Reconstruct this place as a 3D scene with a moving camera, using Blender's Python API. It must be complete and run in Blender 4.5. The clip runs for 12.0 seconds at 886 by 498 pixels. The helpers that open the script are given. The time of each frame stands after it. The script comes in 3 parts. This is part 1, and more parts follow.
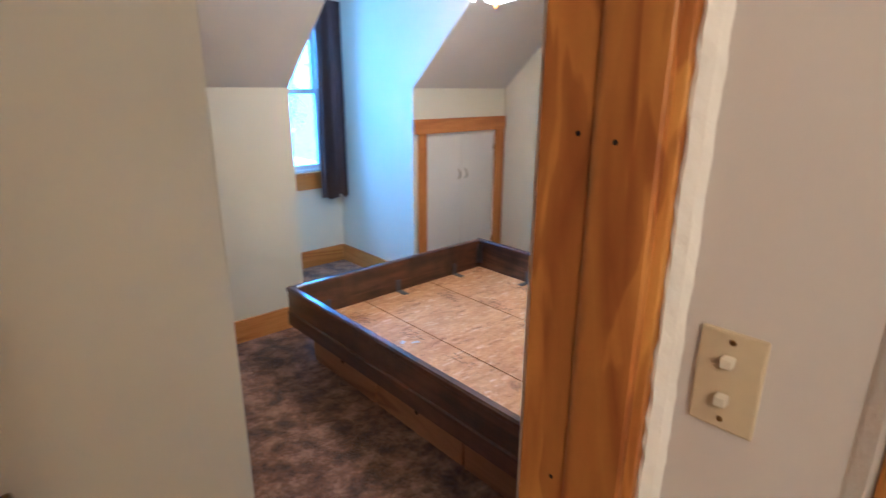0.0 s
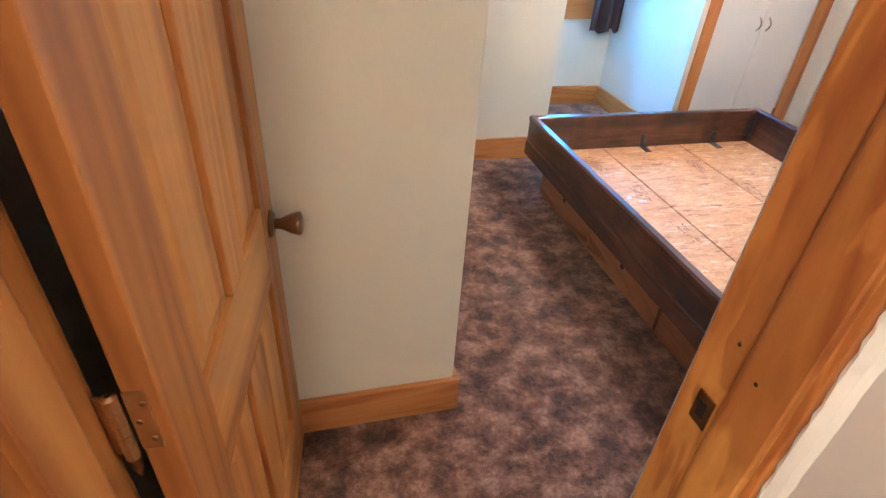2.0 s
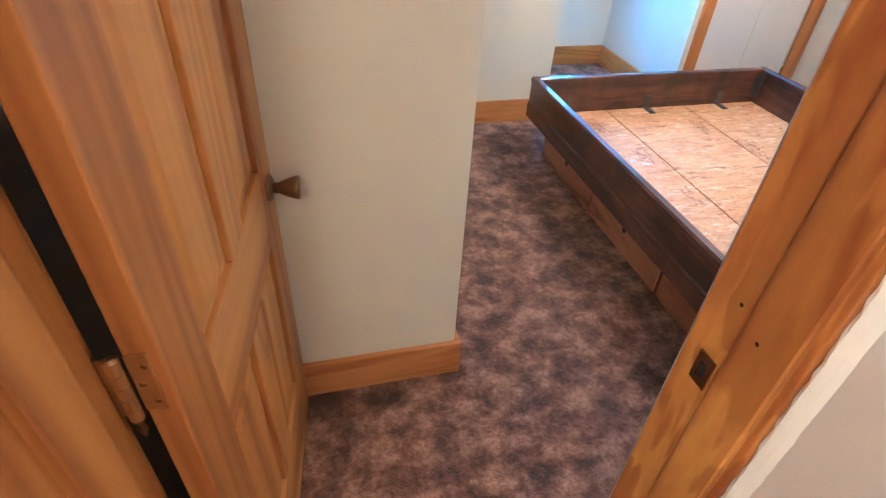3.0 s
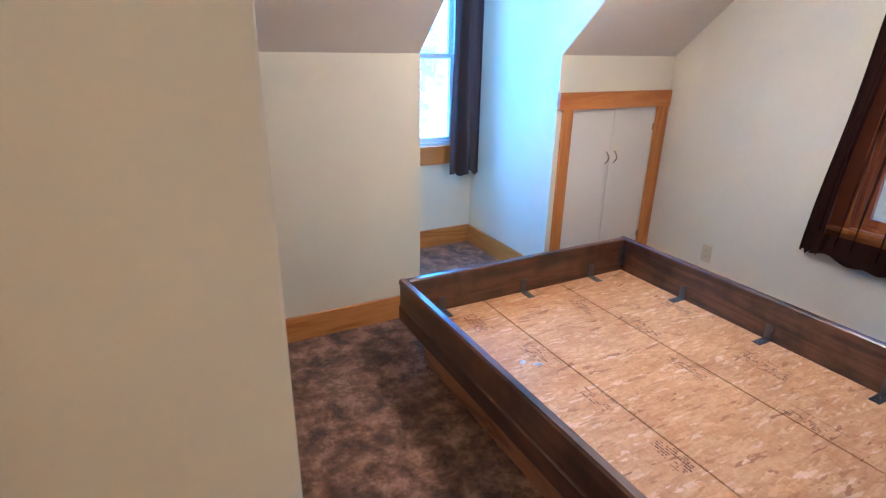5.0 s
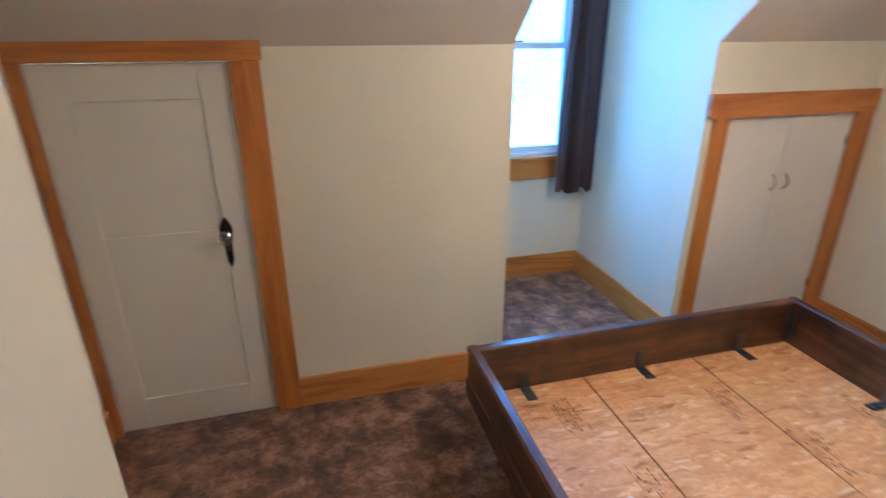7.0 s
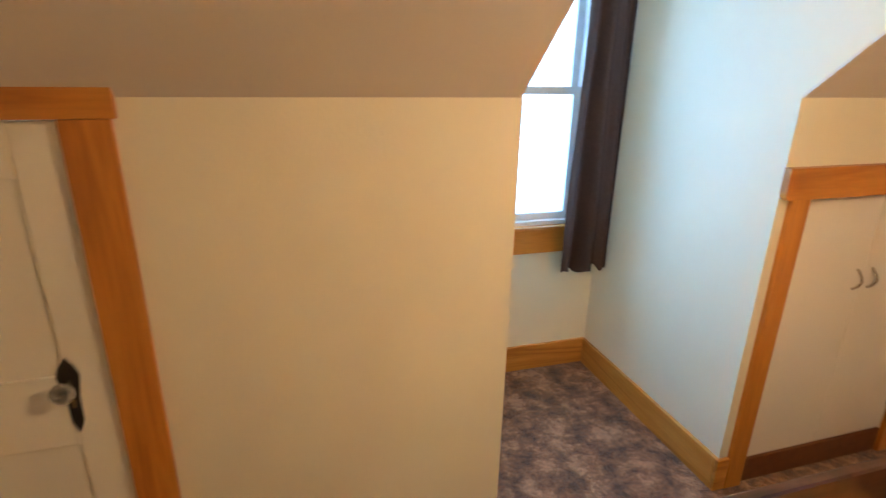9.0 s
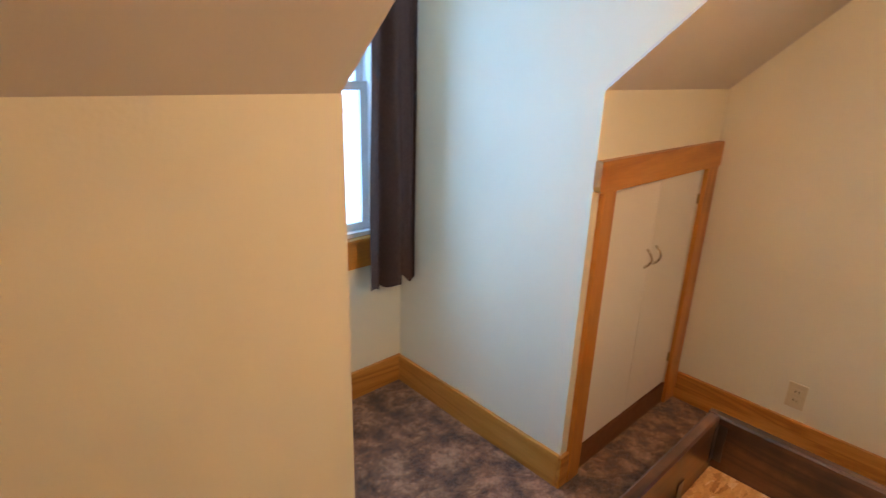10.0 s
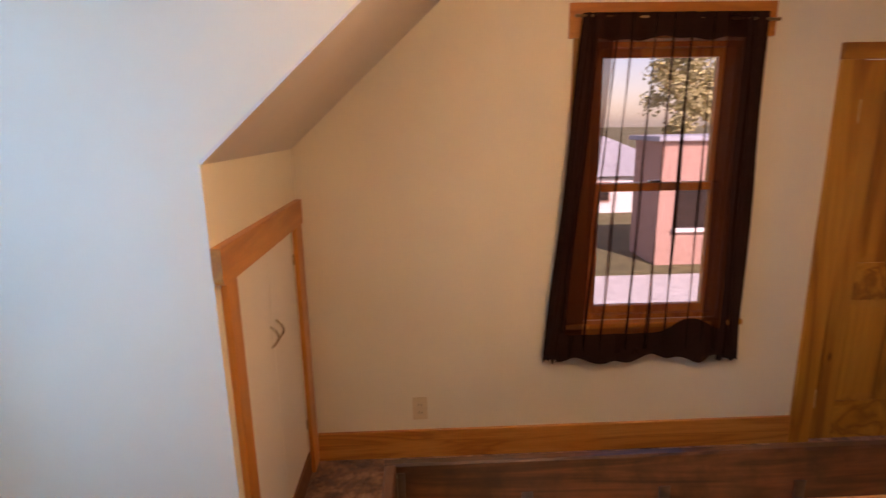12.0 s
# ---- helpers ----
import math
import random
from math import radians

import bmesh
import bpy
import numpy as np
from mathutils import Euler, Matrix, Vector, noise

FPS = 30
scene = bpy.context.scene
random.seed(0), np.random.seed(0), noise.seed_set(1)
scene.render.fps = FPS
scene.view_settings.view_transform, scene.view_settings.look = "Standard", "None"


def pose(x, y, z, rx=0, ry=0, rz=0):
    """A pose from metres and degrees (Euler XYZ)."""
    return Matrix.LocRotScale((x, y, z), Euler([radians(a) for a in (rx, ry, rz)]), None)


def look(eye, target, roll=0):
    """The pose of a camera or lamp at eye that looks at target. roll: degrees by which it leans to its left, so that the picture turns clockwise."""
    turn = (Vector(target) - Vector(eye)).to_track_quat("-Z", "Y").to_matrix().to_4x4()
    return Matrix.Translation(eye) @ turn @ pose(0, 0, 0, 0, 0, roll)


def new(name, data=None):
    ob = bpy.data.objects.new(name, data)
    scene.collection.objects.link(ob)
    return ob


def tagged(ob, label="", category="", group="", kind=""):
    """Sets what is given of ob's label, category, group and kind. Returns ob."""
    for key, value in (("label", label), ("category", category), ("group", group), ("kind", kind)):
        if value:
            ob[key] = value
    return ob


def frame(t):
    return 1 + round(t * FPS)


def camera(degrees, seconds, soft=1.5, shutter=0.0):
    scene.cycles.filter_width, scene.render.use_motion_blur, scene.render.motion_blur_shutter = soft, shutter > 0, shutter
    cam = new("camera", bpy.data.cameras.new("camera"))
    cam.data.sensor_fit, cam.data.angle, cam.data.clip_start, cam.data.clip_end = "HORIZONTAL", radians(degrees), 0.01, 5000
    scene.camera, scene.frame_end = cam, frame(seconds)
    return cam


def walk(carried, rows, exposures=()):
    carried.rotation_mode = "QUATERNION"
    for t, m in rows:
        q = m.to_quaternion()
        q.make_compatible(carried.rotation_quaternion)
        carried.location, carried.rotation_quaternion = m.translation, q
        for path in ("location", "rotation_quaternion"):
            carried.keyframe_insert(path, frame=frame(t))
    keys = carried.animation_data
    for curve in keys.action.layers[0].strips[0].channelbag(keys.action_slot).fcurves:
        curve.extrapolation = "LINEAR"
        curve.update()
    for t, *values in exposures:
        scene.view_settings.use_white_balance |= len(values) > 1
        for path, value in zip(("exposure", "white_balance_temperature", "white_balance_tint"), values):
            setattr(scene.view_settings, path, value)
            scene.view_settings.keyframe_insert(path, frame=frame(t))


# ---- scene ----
# ---------------------------------------------------------------- camera
cam = camera(79.5, 12.0, soft=1.25, shutter=0.3)
PATH = [
    (0, (-3.363, -2.972, 1.485), (-2.076, -1.557, 0.901), 0.4),
    (0.5, (-3.354, -3.011, 1.517), (-2.499, -1.295, 0.948), 1.9),
    (1, (-3.362, -3.009, 1.504), (-2.708, -1.256, 0.797), 3.0),
    (1.5, (-3.367, -3.013, 1.473), (-2.842, -1.334, 0.52), 3.3),
    (2, (-3.379, -3.022, 1.456), (-2.917, -1.435, 0.329), 4.0),
    (2.5, (-3.383, -3.021, 1.443), (-2.947, -1.499, 0.22), 4.1),
    (2.7, (-3.382, -3.022, 1.441), (-2.951, -1.517, 0.196), 4.0),
    (4.3, (-3.265, -2.812, 1.506), (-2.529, -1.17, 0.633), 1.6),
    (4.5, (-3.23, -2.74, 1.497), (-2.419, -1.093, 0.705), 1.4),
    (5, (-3.109, -2.6, 1.514), (-2.227, -0.953, 0.799), 1.1),
    (5.5, (-2.994, -2.431, 1.48), (-2.01, -0.843, 0.765), 0.3),
    (6, (-2.896, -2.222, 1.459), (-1.794, -0.723, 0.724), -0.1),
    (6.5, (-2.813, -2.079, 1.481), (-1.928, -0.456, 0.719), -0.3),
    (7, (-2.695, -2.009, 1.516), (-2.214, -0.221, 0.761), -0.2),
    (7.2, (-2.691, -1.969, 1.516), (-2.366, -0.143, 0.767), 0.2),
    (8.8, (-2.468, -1.382, 1.535), (-2.058, 0.466, 0.89), 1.5),
    (9, (-2.463, -1.288, 1.551), (-1.916, 0.519, 0.892), 1.1),
    (9.5, (-2.449, -1.084, 1.534), (-1.529, 0.564, 0.872), 1.8),
    (10, (-2.435, -0.896, 1.526), (-1.143, 0.486, 0.877), 1.8),
    (10.5, (-2.305, -0.732, 1.523), (-0.747, 0.36, 0.904), 2.0),
    (11, (-2.231, -0.631, 1.551), (-0.463, 0.111, 0.985), 2.1),
    (11.5, (-2.274, -0.558, 1.558), (-0.368, -0.208, 1.064), 0.6),
    (12, (-2.301, -0.544, 1.556), (-0.353, -0.618, 1.106), -1.0),
]
walk(cam, [(t, look(eye, target, roll)) for t, eye, target, roll in PATH],
     exposures=[(0, 1.5, 4050, 20), (0.5, 1.65, 5000, 21), (1.2, 1.9, 4600, 23), (2.5, 2.35, 3950, 20), (4.5, 1.85, 4050, 23), (5.5, 1.6, 4150, 23),
                (7.2, 1.4, 4500, 22), (9.0, 1.38, 6350, 27), (9.5, 1.28, 6700, 31), (10.5, 1.10, 5850, 33), (11.3, 0.95, 5800, 38), (12, 0.92, 6700, 45)])

# ---------------------------------------------------------------- light
world = bpy.data.worlds.new("sky")
scene.world = world
world.use_nodes = True
wn = world.node_tree
sky = wn.nodes.new("ShaderNodeTexSky")
sky.sky_type, sky.sun_disc = "NISHITA", False
sky.sun_elevation, sky.sun_rotation = radians(38), radians(250)
wn.nodes["Background"].inputs["Strength"].default_value = 0.15
wn.links.new(sky.outputs[0], wn.nodes["Background"].inputs["Color"])

sun = new("sun", bpy.data.lights.new("sun", "SUN"))
sun.data.energy, sun.data.angle, sun.data.color = 5.0, radians(0.5), (1, 0.95, 0.87)
SUN_WAY = Vector((math.sin(radians(250)) * math.cos(radians(38)), math.cos(radians(250)) * math.cos(radians(38)), math.sin(radians(38))))
sun.matrix_world = look(SUN_WAY * 30, (0, 0, 0))


def area(name, eye, target, sx, sy, watts, color):
    lamp = new(name, bpy.data.lights.new(name, "AREA"))
    lamp.data.shape, lamp.data.size, lamp.data.size_y = "RECTANGLE", sx, sy
    lamp.data.energy, lamp.data.color = watts, color
    lamp.matrix_world = look(eye, target)
    return lamp


def bulb(name, at, watts, color, radius):
    lamp = new(name, bpy.data.lights.new(name, "POINT"))
    lamp.data.energy, lamp.data.color, lamp.data.shadow_soft_size = watts, color, radius
    lamp.location = at
    return lamp


WARM = (1.0, 0.68, 0.28)
area("dormer_daylight", (-1.425, 1.097, 1.42), (-1.425, 0.0, 1.42), 0.66, 1.24, 10.3, (0.23, 0.61, 1.0))
bulb("ceiling_bulb", (-1.47, -1.20, 1.90), 24.5, WARM, 0.10)
# unseen fill, added to light the hall wall and the partition's south face
bulb("hall_fill", (-3.85, -3.90, 2.05), 9.0, WARM, 0.08)

# ---------------------------------------------------------------- materials


def shader(name, rough=0.6, metal=0.0):
    m = bpy.data.materials.new(name)
    m.use_nodes = True
    b = m.node_tree.nodes["Principled BSDF"]
    b.inputs["Roughness"].default_value, b.inputs["Metallic"].default_value = rough, metal
    return m, m.node_tree, b


def node(nt, kind, **values):
    n = nt.nodes.new(kind)
    for key, v in values.items():
        n.inputs[key.replace("_", " ")].default_value = v
    return n


def coords(nt, scale, turn=(0, 0, 0)):
    c = nt.nodes.new("ShaderNodeTexCoord")
    mp = nt.nodes.new("ShaderNodeMapping")
    mp.inputs["Scale"].default_value = scale
    mp.inputs["Rotation"].default_value = turn
    nt.links.new(c.outputs["Object"], mp.inputs["Vector"])
    return mp.outputs[0]


def ramp(nt, fac, stops):
    r = nt.nodes.new("ShaderNodeValToRGB")
    e = r.color_ramp.elements
    while len(e) < len(stops):
        e.new(0.5)
    for k, (p, col) in zip(e, stops):
        k.position, k.color = p, (*col, 1)
    nt.links.new(fac, r.inputs[0])
    return r.outputs[0]


def mixed(nt, mode, fac, a, b):
    m = nt.nodes.new("ShaderNodeMix")
    m.data_type, m.blend_type = "RGBA", mode
    for socket, v in ((m.inputs[0], fac), (m.inputs[6], a), (m.inputs[7], b)):
        if isinstance(v, (int, float)):
            socket.default_value = v
        elif isinstance(v, tuple):
            socket.default_value = (*v, 1)
        else:
            nt.links.new(v, socket)
    return m.outputs[2]


def bumped(nt, b, height, strength, distance):
    n = node(nt, "ShaderNodeBump", Strength=strength, Distance=distance)
    nt.links.new(height, n.inputs["Height"])
    nt.links.new(n.outputs[0], b.inputs["Normal"])


def paint(name, color, rough=0.55, blotch=0.05, grain=90, relief=0.12):
    m, nt, b = shader(name, rough)
    big = node(nt, "ShaderNodeTexNoise", Scale=1.7, Detail=4)
    fine = node(nt, "ShaderNodeTexNoise", Scale=grain, Detail=3)
    c = coords(nt, (1, 1, 1))
    nt.links.new(c, big.inputs["Vector"])
    nt.links.new(c, fine.inputs["Vector"])
    lo = tuple(v * (1 - blotch) for v in color)
    hi = tuple(min(1, v * (1 + blotch)) for v in color)
    col = ramp(nt, big.outputs["Fac"], [(0.3, lo), (0.7, hi)])
    nt.links.new(col, b.inputs["Base Color"])
    bumped(nt, b, fine.outputs["Fac"], relief, 0.004)
    return m


def wood(name, axis, dark, mid, light, rough=0.38, ring=9.0, knots=True, coat=0.25, stretch=0.09, stain=0.0, pitch=0.0):
    """Grain runs along axis 0, 1 or 2."""
    m, nt, b = shader(name, rough)
    scale = [1.0, 1.0, 1.0]
    scale[axis] = stretch
    c = coords(nt, tuple(scale))
    rnd = nt.nodes.new("ShaderNodeObjectInfo")
    move = nt.nodes.new("ShaderNodeVectorMath")
    move.operation = "MULTIPLY_ADD"
    cmb = nt.nodes.new("ShaderNodeCombineXYZ")
    for k in range(3):
        nt.links.new(rnd.outputs["Random"], cmb.inputs[k])
    move.inputs[1].default_value = (7, 5, 9)
    nt.links.new(cmb.outputs[0], move.inputs[0])
    nt.links.new(c, move.inputs[2])
    broad = node(nt, "ShaderNodeTexNoise", Scale=ring, Detail=3, Distortion=1.2)
    fine = node(nt, "ShaderNodeTexNoise", Scale=ring * 14, Detail=4)
    for n in (broad, fine):
        nt.links.new(move.outputs[0], n.inputs["Vector"])
    wave = nt.nodes.new("ShaderNodeMath")
    wave.operation = "MULTIPLY"
    wave.inputs[1].default_value = 3.4
    nt.links.new(broad.outputs["Fac"], wave.inputs[0])
    fract = nt.nodes.new("ShaderNodeMath")
    fract.operation = "PINGPONG"
    fract.inputs[1].default_value = 0.5
    nt.links.new(wave.outputs[0], fract.inputs[0])
    col = ramp(nt, fract.outputs[0], [(0.0, dark), (0.22, mid), (0.5, light)])
    pores = ramp(nt, fine.outputs["Fac"], [(0.35, (0.72, 0.66, 0.6)), (0.6, (1, 1, 1))])
    col = mixed(nt, "MULTIPLY", 0.3, col, pores)
    if knots:
        sc = [2.4, 2.4, 2.4]
        sc[axis] = 1.1
        cell = nt.nodes.new("ShaderNodeTexVoronoi")
        cell.inputs["Scale"].default_value = 2.3
        nt.links.new(coords(nt, tuple(sc)), cell.inputs["Vector"])
        spot = ramp(nt, cell.outputs["Distance"], [(0.03, (0.30, 0.18, 0.10)), (0.075, (1, 1, 1))])
        col = mixed(nt, "MULTIPLY", 0.8, col, spot)
    if stain:
        blot = node(nt, "ShaderNodeTexNoise", Scale=5.5, Detail=5, Roughness=0.65)
        nt.links.new(coords(nt, (1, 1, 1)), blot.inputs["Vector"])
        col = mixed(nt, "MULTIPLY", stain, col, ramp(nt, blot.outputs["Fac"], [(0.38, (0.25, 0.22, 0.2)), (0.55, (1, 1, 1)), (0.72, (1.5, 1.4, 1.3))]))
        gloss = nt.nodes.new("ShaderNodeMapRange")
        gloss.inputs[3].default_value, gloss.inputs[4].default_value = rough - 0.08, rough + 0.25
        nt.links.new(blot.outputs["Fac"], gloss.inputs[0])
        nt.links.new(gloss.outputs[0], b.inputs["Roughness"])
    if pitch:
        sc = [1.0, 1.0, 1.0]
        sc[axis] = 0.22
        blob = node(nt, "ShaderNodeTexNoise", Scale=13, Detail=2.5, Roughness=0.55, Distortion=0.5)
        nt.links.new(coords(nt, tuple(sc)), blob.inputs["Vector"])
        col = mixed(nt, "MULTIPLY", pitch, col, ramp(nt, blob.outputs["Fac"], [(0.42, (0.62, 0.48, 0.30)), (0.485, (0.70, 0.58, 0.42)), (0.52, (1.06, 1.08, 1.0)), (0.75, (1, 1, 1))]))
    nt.links.new(col, b.inputs["Base Color"])
    b.inputs["Coat Weight"].default_value = coat
    b.inputs["Coat Roughness"].default_value = 0.12
    bumped(nt, b, fine.outputs["Fac"], 0.12, 0.002)
    return m


def plain(name, color, rough=0.5, metal=0.0, spread=0.12, scale=30):
    m, nt, b = shader(name, rough, metal)
    n = node(nt, "ShaderNodeTexNoise", Scale=scale, Detail=4)
    nt.links.new(coords(nt, (1, 1, 1)), n.inputs["Vector"])
    nt.links.new(ramp(nt, n.outputs["Fac"], [(0.3, tuple(v * (1 - spread) for v in color)), (0.7, tuple(min(1, v * (1 + spread)) for v in color))]), b.inputs["Base Color"])
    bumped(nt, b, n.outputs["Fac"], 0.05, 0.002)
    return m


WALL = paint("cream_wall_paint", (0.78, 0.73, 0.57))
CEIL = paint("ceiling_paint", (0.70, 0.65, 0.58), rough=0.75)
HALLWALL = paint("hall_wall_paint", (0.74, 0.69, 0.65), grain=60, relief=0.2)
WHITE = paint("white_gloss_paint", (0.80, 0.77, 0.68), rough=0.32, blotch=0.04, grain=40, relief=0.08)
CUPWHITE = paint("cupboard_paint", (0.80, 0.76, 0.69), rough=0.4, blotch=0.03, grain=60, relief=0.06)
CHIP = paint("bare_plaster", (0.86, 0.83, 0.78), rough=0.9, blotch=0.15, grain=45, relief=0.8)
PINE = [wood("pine_%s" % "xyz"[a], a, (0.33, 0.118, 0.008), (0.52, 0.228, 0.018), (0.62, 0.300, 0.032), ring=5.0, stretch=0.07, rough=0.45, coat=0.12) for a in range(3)]
BASEPINE = [wood("base_pine_%s" % "xyz"[a], a, (0.42, 0.155, 0.022), (0.55, 0.230, 0.036), (0.62, 0.285, 0.055), knots=False) for a in range(3)]
TRIM = [wood("trim_%s" % "xyz"[a], a, (0.43, 0.145, 0.015), (0.53, 0.195, 0.021), (0.59, 0.235, 0.030), knots=False) for a in range(3)]
JAMB = wood("blotched_jamb_pine", 2, (0.46, 0.170, 0.008), (0.64, 0.290, 0.018), (0.72, 0.370, 0.030), ring=3.6, stretch=0.20, stain=0.10, pitch=0.85, rough=0.45, coat=0.12)
BEDWOOD = [wood("dark_bed_wood_%s" % "xyz"[a], a, (0.038, 0.014, 0.007), (0.080, 0.031, 0.014), (0.120, 0.049, 0.022), rough=0.32, coat=0.7, stain=0.75) for a in range(3)]
BOXWOOD = wood("drawer_wood", 1, (0.17, 0.07, 0.026), (0.30, 0.135, 0.052), (0.38, 0.18, 0.075), rough=0.5)
BRASS = plain("antique_brass", (0.30, 0.20, 0.09), rough=0.32, metal=1.0)
GOLD = plain("hinge_brass", (0.74, 0.56, 0.26), rough=0.28, metal=1.0)
CHROME = plain("nickel", (0.62, 0.58, 0.5), rough=0.2, metal=1.0)
IRON = plain("black_iron", (0.025, 0.02, 0.017), rough=0.45, metal=0.6)
STEEL = plain("dark_strap_steel", (0.12, 0.12, 0.125), rough=0.4, metal=0.9)
ALMOND = plain("almond_plastic", (0.66, 0.55, 0.34), rough=0.35, spread=0.04)
IVORY = plain("ivory_plastic", (0.80, 0.73, 0.58), rough=0.3, spread=0.03)
VINYL = plain("white_vinyl", (0.78, 0.79, 0.80), rough=0.35, spread=0.03)
DARKBOARD = plain("dark_brown_board", (0.17, 0.062, 0.020), rough=0.5)
# near-black: paints in the shade inside holes, slots and the cupboard's seams
DARK = plain("dark_gap", (0.02, 0.014, 0.01), rough=0.9)
INK = plain("stamp_ink", (0.13, 0.062, 0.026), rough=0.8, spread=0.5, scale=120)

# carpet
CARPET, nt, b = shader("brown_plush_carpet", 0.95)
c = coords(nt, (1, 1, 1))
n1 = node(nt, "ShaderNodeTexNoise", Scale=9.0, Detail=6, Roughness=0.68, Distortion=0.15)
n2 = node(nt, "ShaderNodeTexNoise", Scale=260, Detail=3)
n3 = node(nt, "ShaderNodeTexNoise", Scale=60, Detail=4, Roughness=0.7)
for n in (n1, n2, n3):
    nt.links.new(c, n.inputs["Vector"])
col = ramp(nt, n1.outputs["Fac"], [(0.38, (0.080, 0.032, 0.014)), (0.5, (0.245, 0.108, 0.048)), (0.62, (0.50, 0.275, 0.150))])
tuft = ramp(nt, n3.outputs["Fac"], [(0.3, (0.55, 0.53, 0.52)), (0.7, (1.35, 1.35, 1.35))])
col = mixed(nt, "MULTIPLY", 1.0, col, tuft)
col = mixed(nt, "MULTIPLY", 0.6, col, ramp(nt, n2.outputs["Fac"], [(0.3, (0.5, 0.5, 0.5)), (0.65, (1.2, 1.2, 1.2))]))
nt.links.new(col, b.inputs["Base Color"])
b.inputs["Sheen Weight"].default_value = 0.2
add = nt.nodes.new("ShaderNodeMath")
nt.links.new(n2.outputs["Fac"], add.inputs[0])
nt.links.new(n3.outputs["Fac"], add.inputs[1])
bumped(nt, b, add.outputs[0], 0.8, 0.012)

# strand board: flakes lying in three directions
OSB, nt, b = shader("strand_board", 0.62)
layers = []
for turn, sc in ((0.35, (0.8, 3.2, 1)), (1.5, (0.8, 3.8, 1)), (2.5, (0.7, 2.4, 1))):
    v = nt.nodes.new("ShaderNodeTexVoronoi")
    v.inputs["Scale"].default_value = 19
    warp = node(nt, "ShaderNodeTexNoise", Scale=9, Detail=3)
    base = coords(nt, sc, (0, 0, turn))
    nt.links.new(base, warp.inputs["Vector"])
    nt.links.new(mixed(nt, "LINEAR_LIGHT", 0.10, base, warp.outputs["Color"]), v.inputs["Vector"])
    layers.append(v)
pick = nt.nodes.new("ShaderNodeMath")
pick.operation = "GREATER_THAN"
pick.inputs[1].default_value = 0.5
sep = nt.nodes.new("ShaderNodeSeparateColor")
nt.links.new(layers[2].outputs["Color"], sep.inputs[0])
nt.links.new(sep.outputs[1], pick.inputs[0])
flake = mixed(nt, "MIX", pick.outputs[0], layers[0].outputs["Color"], layers[1].outputs["Color"])
sep2 = nt.nodes.new("ShaderNodeSeparateColor")
nt.links.new(flake, sep2.inputs[0])
col = ramp(nt, sep2.outputs[0], [(0.0, (0.40, 0.175, 0.050)), (0.06, (0.65, 0.335, 0.110)), (0.6, (0.73, 0.405, 0.150)), (0.90, (0.78, 0.46, 0.19)), (1.0, (0.87, 0.62, 0.36))])
n4 = node(nt, "ShaderNodeTexNoise", Scale=70, Detail=4)
nt.links.new(coords(nt, (1, 1, 1)), n4.inputs["Vector"])
col = mixed(nt, "MULTIPLY", 0.5, col, ramp(nt, n4.outputs["Fac"], [(0.3, (0.7, 0.62, 0.55)), (0.62, (1, 1, 1))]))
n5 = node(nt, "ShaderNodeTexNoise", Scale=4.5, Detail=3)
nt.links.new(coords(nt, (1, 1, 1)), n5.inputs["Vector"])
col = mixed(nt, "MULTIPLY", 0.6, col, ramp(nt, n5.outputs["Fac"], [(0.35, (0.80, 0.70, 0.58)), (0.6, (1, 1, 1))]))
nt.links.new(col, b.inputs["Base Color"])
bumped(nt, b, sep2.outputs[0], 0.25, 0.003)


def fabric(name, color, through_part, clear):
    m = bpy.data.materials.new(name)
    m.use_nodes = True
    nt = m.node_tree
    out = nt.nodes["Material Output"]
    nt.nodes.remove(nt.nodes["Principled BSDF"])
    weave = node(nt, "ShaderNodeTexNoise", Scale=220, Detail=2)
    nt.links.new(coords(nt, (1, 1, 0.35)), weave.inputs["Vector"])
    col = ramp(nt, weave.outputs["Fac"], [(0.3, tuple(v * 0.88 for v in color)), (0.7, tuple(v * 1.12 for v in color))])
    dif = node(nt, "ShaderNodeBsdfDiffuse")
    tra = node(nt, "ShaderNodeBsdfTranslucent")
    cle = node(nt, "ShaderNodeBsdfTransparent", Color=(1.0, 0.87, 0.81, 1))
    nt.links.new(col, dif.inputs[0])
    nt.links.new(col, tra.inputs[0])
    m1 = node(nt, "ShaderNodeMixShader", Fac=through_part)
    nt.links.new(dif.outputs[0], m1.inputs[1])
    nt.links.new(tra.outputs[0], m1.inputs[2])
    m2 = node(nt, "ShaderNodeMixShader", Fac=clear)
    nt.links.new(m1.outputs[0], m2.inputs[1])
    nt.links.new(cle.outputs[0], m2.inputs[2])
    nt.links.new(m2.outputs[0], out.inputs["Surface"])
    return m


SHEER = fabric("sheer_brown_voile", (0.17, 0.068, 0.044), 0.6, 0.68)
PLEAT = fabric("gathered_brown_voile", (0.080, 0.030, 0.019), 0.5, 0.34)
# opaque near-black: voile with no light from behind, its shade put into the colour
UNLIT = fabric("unlit_brown_cloth", (0.030, 0.015, 0.011), 0.15, 0.0)
DRAPE = fabric("taupe_cloth", (0.080, 0.053, 0.046), 0.12, 0.0)

